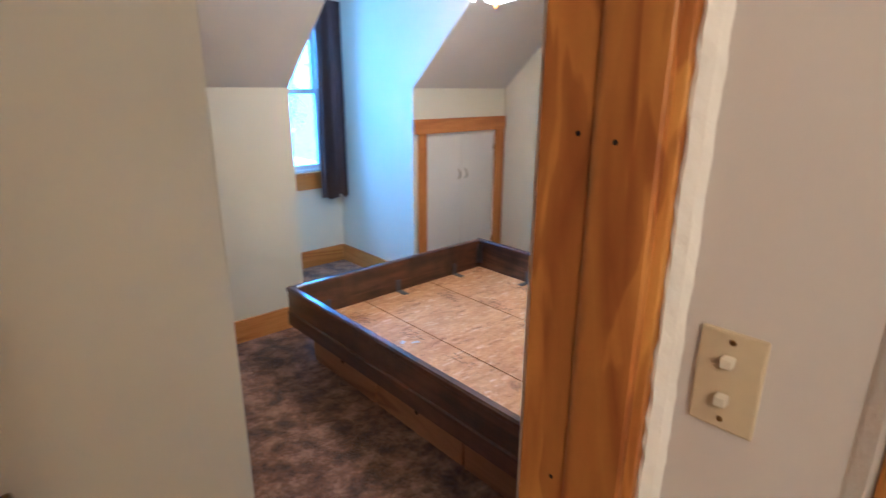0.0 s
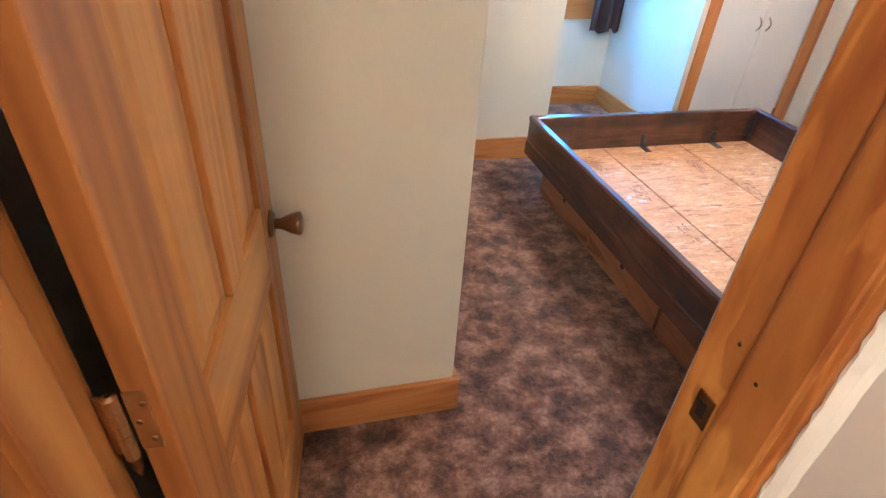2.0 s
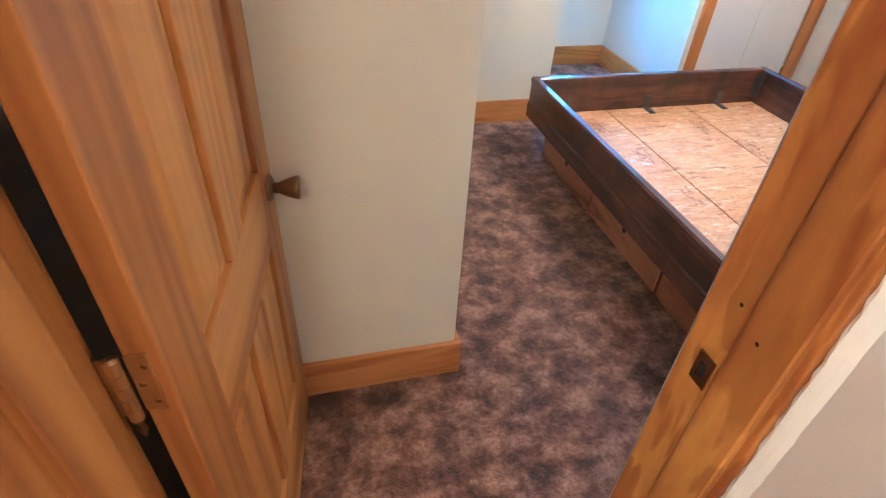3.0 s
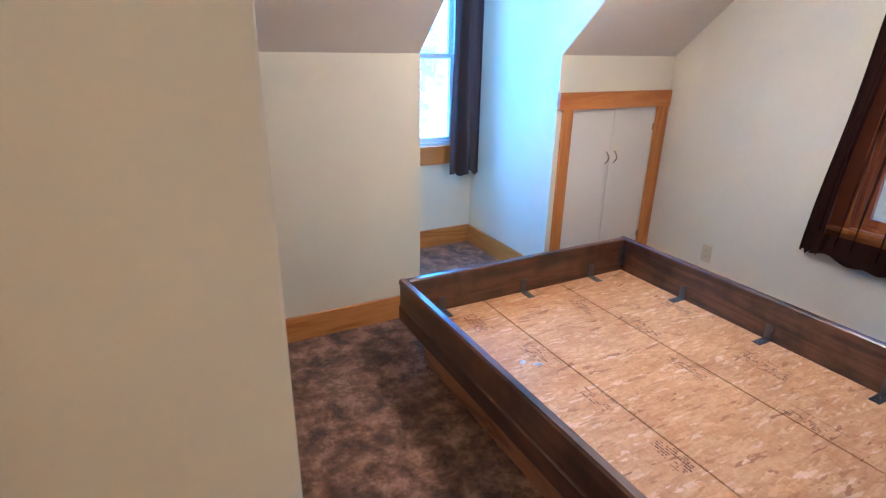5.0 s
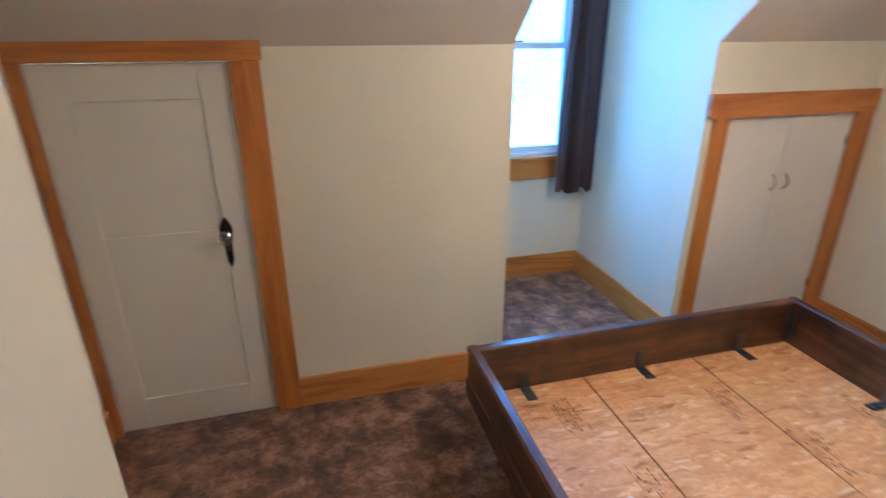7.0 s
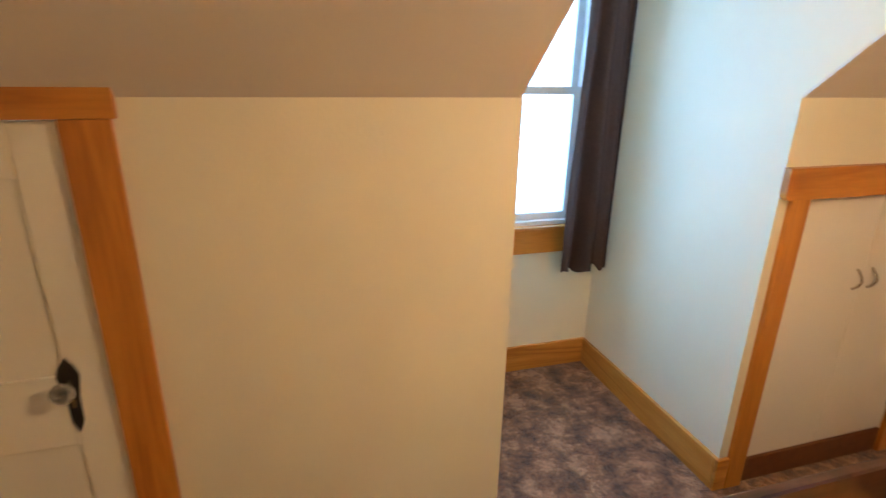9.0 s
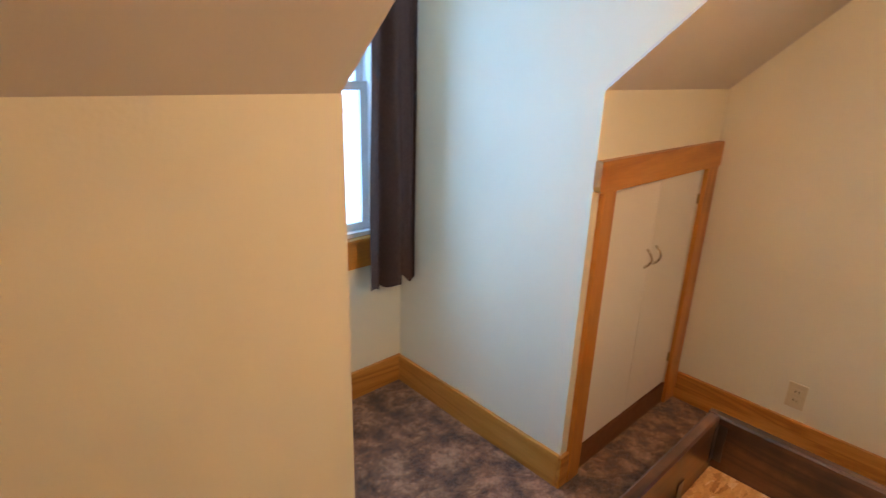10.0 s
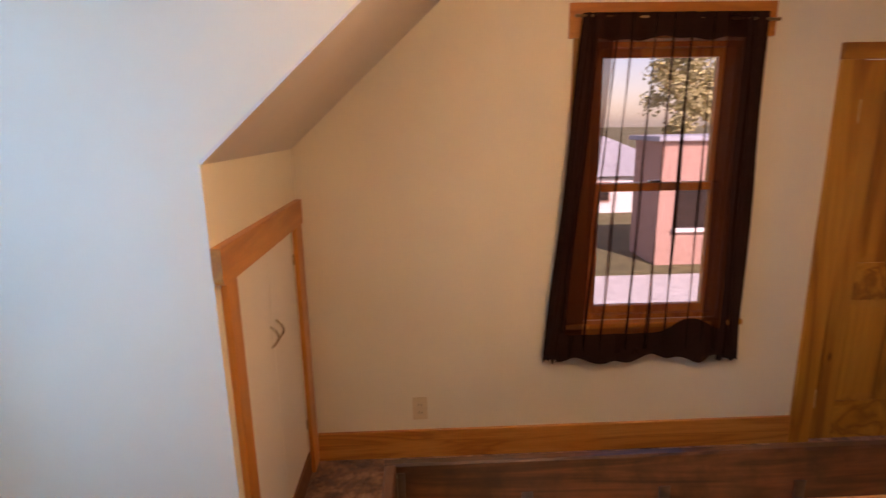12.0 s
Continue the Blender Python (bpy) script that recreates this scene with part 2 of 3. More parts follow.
GLASS = bpy.data.materials.new("window_glass")
GLASS.use_nodes = True
nt = GLASS.node_tree
nt.nodes["Principled BSDF"].inputs["Roughness"].default_value = 0.02
nt.nodes["Principled BSDF"].inputs["Transmission Weight"].default_value = 1.0
nt.nodes["Principled BSDF"].inputs["IOR"].default_value = 1.05
CRYSTAL = bpy.data.materials.new("pressed_glass")
CRYSTAL.use_nodes = True
b = CRYSTAL.node_tree.nodes["Principled BSDF"]
b.inputs["Roughness"].default_value, b.inputs["Transmission Weight"].default_value = 0.08, 0.85
b.inputs["Base Color"].default_value = (0.8, 0.78, 0.7, 1)
LIT = bpy.data.materials.new("lit_frosted_glass")
LIT.use_nodes = True
b = LIT.node_tree.nodes["Principled BSDF"]
b.inputs["Base Color"].default_value = (0.9, 0.85, 0.75, 1)
b.inputs["Emission Color"].default_value = (1.0, 0.82, 0.55, 1)
b.inputs["Emission Strength"].default_value = 3.5

# ---------------------------------------------------------------- building helpers


def box(bm, lo, hi, bevel=0.0):
    made = bmesh.ops.create_cube(bm, size=1.0)["verts"]
    for v in made:
        v.co = Vector([lo[k] + (v.co[k] + 0.5) * (hi[k] - lo[k]) for k in range(3)])
    if bevel:
        edges = list({e for v in made for e in v.link_edges})
        bmesh.ops.bevel(bm, geom=edges, offset=bevel, segments=2, affect="EDGES", profile=0.6)


def boxes(*items, bevel=0.0):
    bm = bmesh.new()
    for lo, hi in items:
        box(bm, lo, hi, bevel)
    return bm


def prism(outline, axis, a, b):
    """An outline of (u, v) pairs pushed along an axis from a to b."""
    bm = bmesh.new()
    rings = []
    for w in (a, b):
        ring = []
        for u, v in outline:
            p = [u, v]
            p.insert(axis, w)
            ring.append(bm.verts.new(p))
        rings.append(ring)
    bm.faces.new(rings[0])
    bm.faces.new(rings[1][::-1])
    n = len(outline)
    for i in range(n):
        bm.faces.new((rings[0][i], rings[1][i], rings[1][(i + 1) % n], rings[0][(i + 1) % n]))
    bmesh.ops.recalc_face_normals(bm, faces=bm.faces)
    return bm


def turned(profile, at, way=(0, 0, 1), steps=20):
    """A turned shape from (radius, distance along way) pairs."""
    bm = bmesh.new()
    q = Vector((0, 0, 1)).rotation_difference(Vector(way))
    rings = [[bm.verts.new(Vector(at) + q @ Vector((r * math.cos(k * math.tau / steps), r * math.sin(k * math.tau / steps), h))) for k in range(steps)] for r, h in profile]
    for one, two in zip(rings, rings[1:]):
        for k in range(steps):
            bm.faces.new((one[k], one[(k + 1) % steps], two[(k + 1) % steps], two[k]))
    bm.faces.new(rings[0][::-1])
    bm.faces.new(rings[-1])
    bmesh.ops.recalc_face_normals(bm, faces=bm.faces)
    return bm


def tube(points, radius, steps=8):
    bm = bmesh.new()
    rings = []
    pts = [Vector(p) for p in points]
    for i, p in enumerate(pts):
        way = (pts[min(i + 1, len(pts) - 1)] - pts[max(i - 1, 0)]).normalized()
        q = Vector((0, 0, 1)).rotation_difference(way)
        rings.append([bm.verts.new(p + q @ Vector((radius * math.cos(k * math.tau / steps), radius * math.sin(k * math.tau / steps), 0))) for k in range(steps)])
    for one, two in zip(rings, rings[1:]):
        for k in range(steps):
            bm.faces.new((one[k], one[(k + 1) % steps], two[(k + 1) % steps], two[k]))
    bm.faces.new(rings[0][::-1])
    bm.faces.new(rings[-1])
    bmesh.ops.recalc_face_normals(bm, faces=bm.faces)
    return bm


def holed(axis, a, b, us, zs, holes):
    """One solid wall from a to b through its thickness, over a grid of us (across) and zs (up), without the cells named in holes."""
    bm = bmesh.new()
    verts = {}

    def vert(i, k, side):
        if (i, k, side) not in verts:
            p = [us[i], zs[k]]
            p.insert(1 - axis, side)
            verts[i, k, side] = bm.verts.new(p)
        return verts[i, k, side]

    solid = {(i, k) for i in range(len(us) - 1) for k in range(len(zs) - 1)} - set(holes)
    for i, k in solid:
        for side in (a, b):
            bm.faces.new([vert(i + di, k + dk, side) for di, dk in ((0, 0), (1, 0), (1, 1), (0, 1))])
        for ni, nk, e in ((i - 1, k, ((0, 0), (0, 1))), (i + 1, k, ((1, 0), (1, 1))), (i, k - 1, ((0, 0), (1, 0))), (i, k + 1, ((0, 1), (1, 1)))):
            if (ni, nk) not in solid:
                (p, q), (v, w) = e
                bm.faces.new([vert(i + p, k + q, a), vert(i + v, k + w, a), vert(i + v, k + w, b), vert(i + p, k + q, b)])
    bmesh.ops.recalc_face_normals(bm, faces=bm.faces)
    return bm


def mesh(name, bm, material, smooth=False):
    me = bpy.data.meshes.new(name)
    if smooth:
        for f in bm.faces:
            f.smooth = True
    bm.to_mesh(me)
    bm.free()
    me.materials.append(material)
    return new(name, me)


def thing(name, at, label, category, group="", turn=0.0, kind=""):
    ob = new(name)
    ob.empty_display_size = 0.05
    ob.matrix_basis = pose(*at, 0, 0, turn)
    return tagged(ob, label, category, group, kind)


def part(name, bm, material, parent, label="", smooth=False, local=False):
    ob = mesh(name, bm, material, smooth)
    ob.parent = parent
    if parent.type == "EMPTY" and not local:
        ob.matrix_parent_inverse = parent.matrix_basis.inverted()
    return tagged(ob, label)


def structure(name, bm, material, label="", category=""):
    return tagged(mesh(name, bm, material), label, category, kind="structure")


# ---------------------------------------------------------------- the shell
KNEE, SLOPE, TOP = 1.472, 0.90, 2.32
RUN = (TOP - KNEE) / SLOPE
DL, DR, DB = -1.868, -0.953, 0.99
WEST, SOUTH = -3.54, -4.4
T = 0.12

structure("floor", boxes(((-4.2, -4.7, -0.10), (T, T, 0.0)), ((DL - T, T, -0.10), (DR + T, DB + T, 0.0))), CARPET, "mottled brown plush carpet over the whole floor", "carpet")

structure("wall_lower_storey", boxes(((-4.2, -4.7, -3.2), (T, DB + T, -0.10))), VINYL, "pale siding of the storey below", "wall")

# knee wall, with the low door's and the cupboard's openings
structure("wall_knee_west", holed(0, 0, T, [-3.66, -3.50, -2.895, DL], [0, 1.43, KNEE], [(1, 0)]), WALL, "low cream painted knee wall under the roof slope", "wall")
structure("wall_knee_east", holed(0, 0, T, [DR, -0.84, -0.10, 0], [0, 0.10, 1.165, KNEE], [(1, 1)]), WALL, "low cream painted knee wall round the eaves cupboard", "wall")
structure("wall_gable", holed(1, 0, T, [-4.7, -3.165, -2.425, -1.90, -1.27, 1.12], [0, 0.67, 1.805, 1.885, 2.5], [(1, 0), (1, 1), (3, 1), (3, 2)]), WALL, "cream painted gable wall with a window and a door", "wall")
structure("wall_west", boxes(((WEST - T, -1.33, 0), (WEST, 0, 2.5))), WALL, "cream painted wall beside the low door", "wall")
structure("wall_partition", boxes(((-3.80, -1.888, 0), (-2.985, -1.33, 2.5)), bevel=0.006), WALL, "boxed-in cream wall jutting into the room", "wall")
structure("wall_alcove", boxes(((-3.92, -2.62, 0), (-3.80, -1.45, 2.5))), WALL, "cream wall behind the open door", "wall")
# unseen recess added: the stub's corner keeps the hall light off the left jamb
structure("wall_hall_west", boxes(((-4.2, -2.96, 0), (-3.640, -2.62, 2.5)), ((-4.2, -4.4, 0), (-4.06, -2.96, 2.5))), HALLWALL, "cream hall wall, set back out of view so its stub shades the jamb", "wall")
structure("wall_hall_east", boxes(((-2.80, -4.7, 0), (-2.66, -2.532, 2.5))), HALLWALL, "rough cream hall wall, set back out of view so its stub shades the jamb with a light switch", "wall")
structure("wall_over_door", boxes(((-3.640, -2.80, 2.06), (-2.80, -2.62, 2.5))), HALLWALL, "cream wall over the doorway", "wall")
structure("wall_south", boxes(((-4.2, -4.7, 0), (0, SOUTH, 2.5))), WALL, "cream wall closing the room", "wall")
structure("wall_dormer_back", holed(0, DB, DB + T, [DL - T, -1.77, -1.08, DR + T], [0, 0.80, 2.04, 2.5], [(1, 1)]), WALL, "cream dormer wall round the window", "wall")
cheek = [(0.004, KNEE + 0.008), (0.004, 0.0), (DB, 0.0), (DB, TOP), (-RUN + 0.004, TOP)]
# the cheek stands on the knee wall's end: full height behind it, a triangle in front
structure("wall_dormer_west", prism(cheek, 0, DL - 0.05, DL - 0.003), WALL, "cream dormer side wall", "wall")
structure("wall_dormer_east", prism(cheek, 0, DR + 0.003, DR + 0.05), WALL, "cream dormer side wall lit by the window", "wall")


def slope_piece(x0, x1):
    return prism([(0.0, KNEE), (-RUN, TOP), (-RUN, TOP + 0.12), (T, KNEE + 0.02), (T, KNEE)], 0, x0, x1)


structure("ceiling_slope_west", slope_piece(-3.66, DL - 0.004), CEIL, "sloping attic ceiling", "ceiling")
structure("ceiling_slope_east", slope_piece(DR + 0.004, 0.0), CEIL, "sloping attic ceiling", "ceiling")
structure("ceiling", boxes(((-4.2, -4.7, TOP), (T, -RUN, TOP + 0.1))), CEIL, "flat painted attic ceiling", "ceiling")
structure("ceiling_dormer", boxes(((DL - T, -RUN, TOP), (DR + T, DB + T, TOP + 0.1))), CEIL, "flat dormer ceiling", "ceiling")

# baseboards
BH, BT = 0.142, 0.018


def baseboard(lo, hi, axis):
    bm = bmesh.new()
    box(bm, (lo[0], lo[1], 0.0), (hi[0], hi[1], BH), 0.004)
    return structure("baseboard", bm, BASEPINE[axis], "varnished pine baseboard", "baseboard")


baseboard((-2.796, -BT), (DL, 0), 0)
baseboard((DL, 0.0), (DL + BT, DB - BT - 0.001), 1)
baseboard((DL, DB - BT), (DR, DB), 0)
baseboard((DR - BT, 0.0), (DR, DB - BT - 0.001), 1)
baseboard((DR - BT, -BT), (-0.915, -0.001), 0)
baseboard((-BT, -2.322), (0, -0.022), 1)
baseboard((WEST, -1.33), (WEST + BT, -0.024), 1)
baseboard((-3.53, -1.888 - BT), (-2.985 + BT, -1.888), 0)
baseboard((-2.985, -1.887), (-2.985 + BT, -1.33 + BT), 1)

# ---------------------------------------------------------------- doorway into the room
frame_left = thing("door_frame", (-3.59, -2.7, 0), "varnished knotty pine door frame round the entrance", "door frame", kind="structure")
JL, JR = -3.577, -2.826


def rounded_stop(face, way, y0, y1):
    """A door stop on a jamb's face whose edge on the room side (y1) is rounded over."""
    d = 0.013
    arc = [(face + way * d * math.cos(k * math.pi / 12), y1 - 0.020 + 0.020 * math.sin(k * math.pi / 12)) for k in range(7)]
    return prism([(face, y0), (face + way * d * 0.8, y0), (face + way * d, y0 + 0.003)] + arc, 2, 0.0, 2.03)


part("jamb", boxes(((-3.640, -2.785, 0), (JL - 0.030, -2.606, 2.04)), bevel=0.002), PINE[2], frame_left)
part("jamb", boxes(((JR, -2.730, 0), (-2.799, -2.556, 2.04)), bevel=0.003), JAMB, frame_left)
part("stop", rounded_stop(JL - 0.030, 1, -2.728, -2.648), PINE[2], frame_left)
part("stop", rounded_stop(JR, -1, -2.718, -2.633), JAMB, frame_left)
part("head", boxes(((-3.640, -2.80, 2.03), (-2.80, -2.62, 2.06)), bevel=0.002), PINE[0], frame_left)
part("casing", boxes(((-3.640, -2.94, 0), (-3.622, -2.802, 2.1)), bevel=0.004), PINE[2], frame_left)
part("casing", boxes(((-3.73, -2.606, 0), (-3.612, -2.588, 2.1)), bevel=0.004), PINE[2], frame_left)
sp = part("strike_plate", boxes(((JR - 0.003, -2.624, 0.785), (JR + 0.001, -2.590, 0.845)), bevel=0.001), BRASS, frame_left, "dark brass strike plate")
part("latch_hole", boxes(((JR - 0.0045, -2.614, 0.801), (JR - 0.003, -2.600, 0.830))), DARK, sp)
for y, z in ((-2.612, 0.958), (-2.668, 0.942), (-2.612, 1.434), (-2.668, 1.429)):
    part("nail_head", turned([(0.0035, 0), (0.0025, 0.001)], (JR - (0.013 if y < -2.65 else 0), y, z), (-1, 0, 0), 8), DARK, frame_left)

# chipped plaster edge along the jamb
rng = random.Random(4)
bm = bmesh.new()
rows = []
for i in range(121):
    z = i * 2.05 / 120
    y = -2.731 + rng.uniform(-0.0006, 0.0008)
    rows.append([bm.verts.new(p) for p in ((-2.8005, y - 0.024 + rng.uniform(-0.0008, 0.0008), z), (-2.809 - rng.uniform(0, 0.0015), y - 0.017, z), (-2.8175 + rng.uniform(-0.001, 0.001), y - 0.005, z), (-2.818 + rng.uniform(0, 0.005), y, z), (-2.801, y, z))])
for one, two in zip(rows, rows[1:]):
    for k in range(4):
        bm.faces.new((one[k], one[k + 1], two[k + 1], two[k]))
bmesh.ops.recalc_face_normals(bm, faces=bm.faces)
structure("trim_plaster_edge", bm, CHIP, "chipped white plaster edge beside the jamb", "trim")

# the open entrance door: local x runs from the hinge to the latch edge, y through its thickness
DW, DH, DT = 0.696, 2.02, 0.036
door = thing("door_1", (-3.583, -2.600, 0.008), "open varnished pine four-panel door on brass hinges", "door", turn=83.4, kind="structure")


def raised_panel(x0, x1, z0, z1, t, deep, slope):
    """A panel sunk by deep on both faces, its field raised again by a bevelled border as wide as slope."""
    bm = bmesh.new()
    rings = []
    for y, inset in ((-t / 2, 0.0), (-deep, 0.0), (-deep, 0.006), (-deep * 0.35, slope), (-deep * 0.35, slope + 0.002)):
        rings.append((y, inset))
    for side in (1, -1):
        loops = []
        for y, i in rings:
            yy = y if side > 0 else -t - y
            loops.append([bm.verts.new((u, yy, z)) for u, z in ((x0 + i, z0 + i), (x1 - i, z0 + i), (x1 - i, z1 - i), (x0 + i, z1 - i))])
        for one, two in zip(loops, loops[1:]):
            for k in range(4):
                bm.faces.new((one[k], one[(k + 1) % 4], two[(k + 1) % 4], two[k]))
        bm.faces.new(loops[-1])
    bmesh.ops.remove_doubles(bm, verts=bm.verts, dist=1e-5)
    bmesh.ops.recalc_face_normals(bm, faces=bm.faces)
    return bm


def panel_door(parent, w, h, t, rails, stile, mats, local=True, deep=0.010, field=True, mullion=0.0):
    """Stiles, rails between the given heights, an optional mullion, and panels sunk between them."""
    v, u = mats
    part("stile", boxes(((0, -t, 0), (stile, 0, h)), bevel=0.003), v, parent, local=local)
    part("stile", boxes(((w - stile, -t, 0), (w, 0, h)), bevel=0.003), v, parent, local=local)
    for a, b in rails:
        part("rail", boxes(((stile, -t + 0.0005, a), (w - stile, -0.0005, b)), bevel=0.003), u, parent, local=local)
    spans = [(stile, w - stile)]
    if mullion:
        spans = [(stile, (w - mullion) / 2), ((w + mullion) / 2, w - stile)]
    for (a, b), (c2, d) in zip(rails, rails[1:]):
        if mullion:
            part("mullion", boxes((((w - mullion) / 2, -t + 0.0005, b), ((w + mullion) / 2, -0.0005, c2)), bevel=0.003), v, parent, local=local)
        for x0, x1 in spans:
            if field:
                bm = raised_panel(x0 - 0.003, x1 + 0.003, b - 0.003, c2 + 0.003, t, deep, 0.042)
            else:
                bm = boxes(((x0 - 0.004, -t + deep, b - 0.004), (x1 + 0.004, -deep, c2 + 0.004)))
            part("panel", bm, v, parent, local=local)


panel_door(door, DW, DH, DT, [(0, 0.22), (0.70, 0.885), (1.88, DH)], 0.115, (PINE[2], PINE[0]), deep=0.012, mullion=0.10)
for z in (0.25, 0.965, 1.8):
    hinge = part("hinge", boxes(((-0.0025, -0.024, z - 0.045), (0.0, -0.001, z + 0.045)), bevel=0.0008), GOLD, door, "worn brass butt hinge", local=True)
    part("leaf", boxes(((-0.0075, 0.006, z - 0.045), (-0.005, 0.031, z + 0.045))), GOLD, hinge)
    part("barrel", turned([(0.0078, -0.047), (0.0078, -0.0285), (0.0064, -0.028), (0.0078, -0.0275), (0.0078, -0.0095), (0.0064, -0.009), (0.0078, -0.0085), (0.0078, 0.0085), (0.0064, 0.009), (0.0078, 0.0095), (0.0078, 0.0275), (0.0064, 0.028), (0.0078, 0.0285), (0.0078, 0.047), (0.003, 0.050)], (-0.009, 0.007, z), (0, 0, 1), 14), GOLD, hinge, smooth=False)
    part("pin_tip", turned([(0.0055, 0), (0.006, -0.004), (0.0035, -0.010), (0.0065, -0.017), (0.001, -0.036)], (-0.009, 0.007, z - 0.047), (0, 0, 1), 12), BRASS, hinge, "dark steeple tip", smooth=True)
    for dz in (-0.028, 0, 0.028):
        part("screw", turned([(0.004, 0), (0.003, 0.0012)], (-0.0025, -0.009 - 0.009 * (dz != 0), z + dz), (-1, 0, 0), 8), BRASS, hinge)
for side in (-1, 1):
    y0 = -DT if side < 0 else 0.0
    knob = part("knob", turned([(0.012, 0.0), (0.012, 0.022), (0.016, 0.030), (0.022, 0.044), (0.0265, 0.060), (0.0265, 0.066), (0.020, 0.069)], (DW - 0.046, y0, 0.805), (0, side, 0), 24), BRASS, door, "antique brass door knob", smooth=True, local=True)
    part("rosette", turned([(0.032, 0.0), (0.031, 0.004), (0.024, 0.009), (0.012, 0.010)], (DW - 0.046, y0, 0.805), (0, side, 0), 24), BRASS, knob, smooth=True)
part("latch", boxes(((DW - 0.001, -0.026, 0.765), (DW + 0.002, -0.010, 0.815))), BRASS, door, local=True)

# hall wall: switch and the next door's casing
sw = thing("light_switch", (-2.80, -2.806, 1.188), "almond double toggle light switch plate on the hall wall", "switch")
part("plate", boxes(((-2.8075, -2.839, 1.132), (-2.8002, -2.773, 1.245)), bevel=0.003), ALMOND, sw)
for z in (1.210, 1.166):
    part("toggle", boxes(((-2.820, -2.812, z - 0.002), (-2.806, -2.800, z + 0.009)), bevel=0.002), IVORY, sw)
for z in (1.234, 1.144):
    part("screw", turned([(0.0035, 0), (0.003, 0.001)], (-2.8075, -2.806, z), (-1, 0, 0), 10), BRASS, sw)
structure("trim_hall_casing", boxes(((-2.818, -3.08, 0), (-2.8002, -2.942, 2.1)), bevel=0.004), PINE[2], "pine casing on the hall wall", "trim")

structure("trim_hall_caulk", prism([(-2.8002, -2.941), (-2.8002, -2.918), (-2.804, -2.922), (-2.812, -2.935), (-2.813, -2.941)], 2, 0.0, 2.1), CHIP, "thick cream paint edge beside the hall casing", "trim")

# ---------------------------------------------------------------- low white door in the knee wall
kd = thing("door_2", (-3.2, 0.02, 0), "low white painted two-panel door, shut", "door", kind="structure")
kd.matrix_basis = pose(-3.498, 0.036, 0.008)
panel_door(kd, 0.600, 1.418, 0.034, [(0, 0.14), (0.635, 0.83), (1.30, 1.418)], 0.10, (WHITE, WHITE), deep=0.008, field=False)
ros = part("rosette", prism([(0.508, 0.675), (0.520, 0.705), (0.522, 0.77), (0.532, 0.83), (0.524, 0.855), (0.508, 0.88), (0.492, 0.855), (0.484, 0.83), (0.494, 0.77), (0.496, 0.705)], 1, -0.0385, -0.034), IRON, kd, "black pointed escutcheon plate", local=True)
part("knob", turned([(0.008, 0), (0.009, 0.022), (0.020, 0.030), (0.027, 0.042), (0.026, 0.052), (0.018, 0.058)], (0.508, -0.0385, 0.812), (0, -1, 0), 12), CRYSTAL, ros, "clear pressed glass knob")
part("keyhole", boxes(((0.505, -0.0395, 0.745), (0.511, -0.0385, 0.765))), BRASS, ros)
kc = thing("trim_low_door", (-2.85, -0.01, 0), "brown stained pine casing of the low door", "casing", kind="structure")
part("casing", boxes(((-2.897, -0.020, 0), (-2.798, 0, 1.430)), bevel=0.003), TRIM[2], kc)
part("casing", boxes(((-3.539, -0.020, 0), (-3.500, 0, 1.430)), bevel=0.003), TRIM[2], kc)
part("head", boxes(((-3.539, -0.023, 1.430), (-2.788, 0, 1.500)), bevel=0.003), TRIM[0], kc)

# ---------------------------------------------------------------- eaves cupboard
cc = thing("trim_cupboard", (-0.5, -0.01, 0), "orange pine casing round the eaves cupboard", "casing", kind="structure")
part("casing", boxes(((-0.914, -0.020, 0.0), (-0.838, 0, 1.162)), bevel=0.003), TRIM[2], cc)
part("casing", boxes(((-0.104, -0.020, 0.0), (-0.004, 0, 1.162)), bevel=0.003), TRIM[2], cc)
bm = prism([(-0.956, 1.180), (-0.952, 1.166), (-0.940, 1.158), (-0.004, 1.158), (-0.004, 1.261), (-0.956, 1.261)], 1, -0.026, 0.0)
part("head", bm, TRIM[0], cc)
part("sill", boxes(((-0.838, -0.004, 0.0), (-0.104, 0.03, 0.108)), bevel=0.003), DARKBOARD, cc, "dark brown bottom board")
cup = thing("eaves_cupboard", (-0.47, 0.05, 0.108), "white two-door eaves cupboard set into the knee wall", "cupboard")
part("body", boxes(((-0.838, 0.03, 0.10), (-0.104, 0.09, 1.163))), DARK, cup)
for x0, x1, hx in ((-0.835, -0.472, -0.505), (-0.469, -0.107, -0.432)):
    d = part("door", boxes(((x0, 0.004, 0.112), (x1, 0.022, 1.158)), bevel=0.002), CUPWHITE, cup)
    arc = [(hx, 0.004 - 0.026 * math.sin(math.pi * k / 8) - 0.001, 0.875 - 0.078 * k / 8) for k in range(9)]
    part("handle", tube(arc, 0.005), CHROME, d, "small curved nickel handle", smooth=True)
for z in (0.25, 1.02):
    part("hinge", boxes(((-0.110, -0.003, z - 0.022), (-0.102, 0.006, z + 0.022)), bevel=0.001), BRASS, cup)

# ---------------------------------------------------------------- wall socket
out = thing("wall_socket", (-0.004, -0.509, 0.252), "almond plastic double wall socket above the baseboard", "socket")
part("plate", boxes(((-0.0065, -0.544, 0.195), (-0.0002, -0.474, 0.309)), bevel=0.002), ALMOND, out)
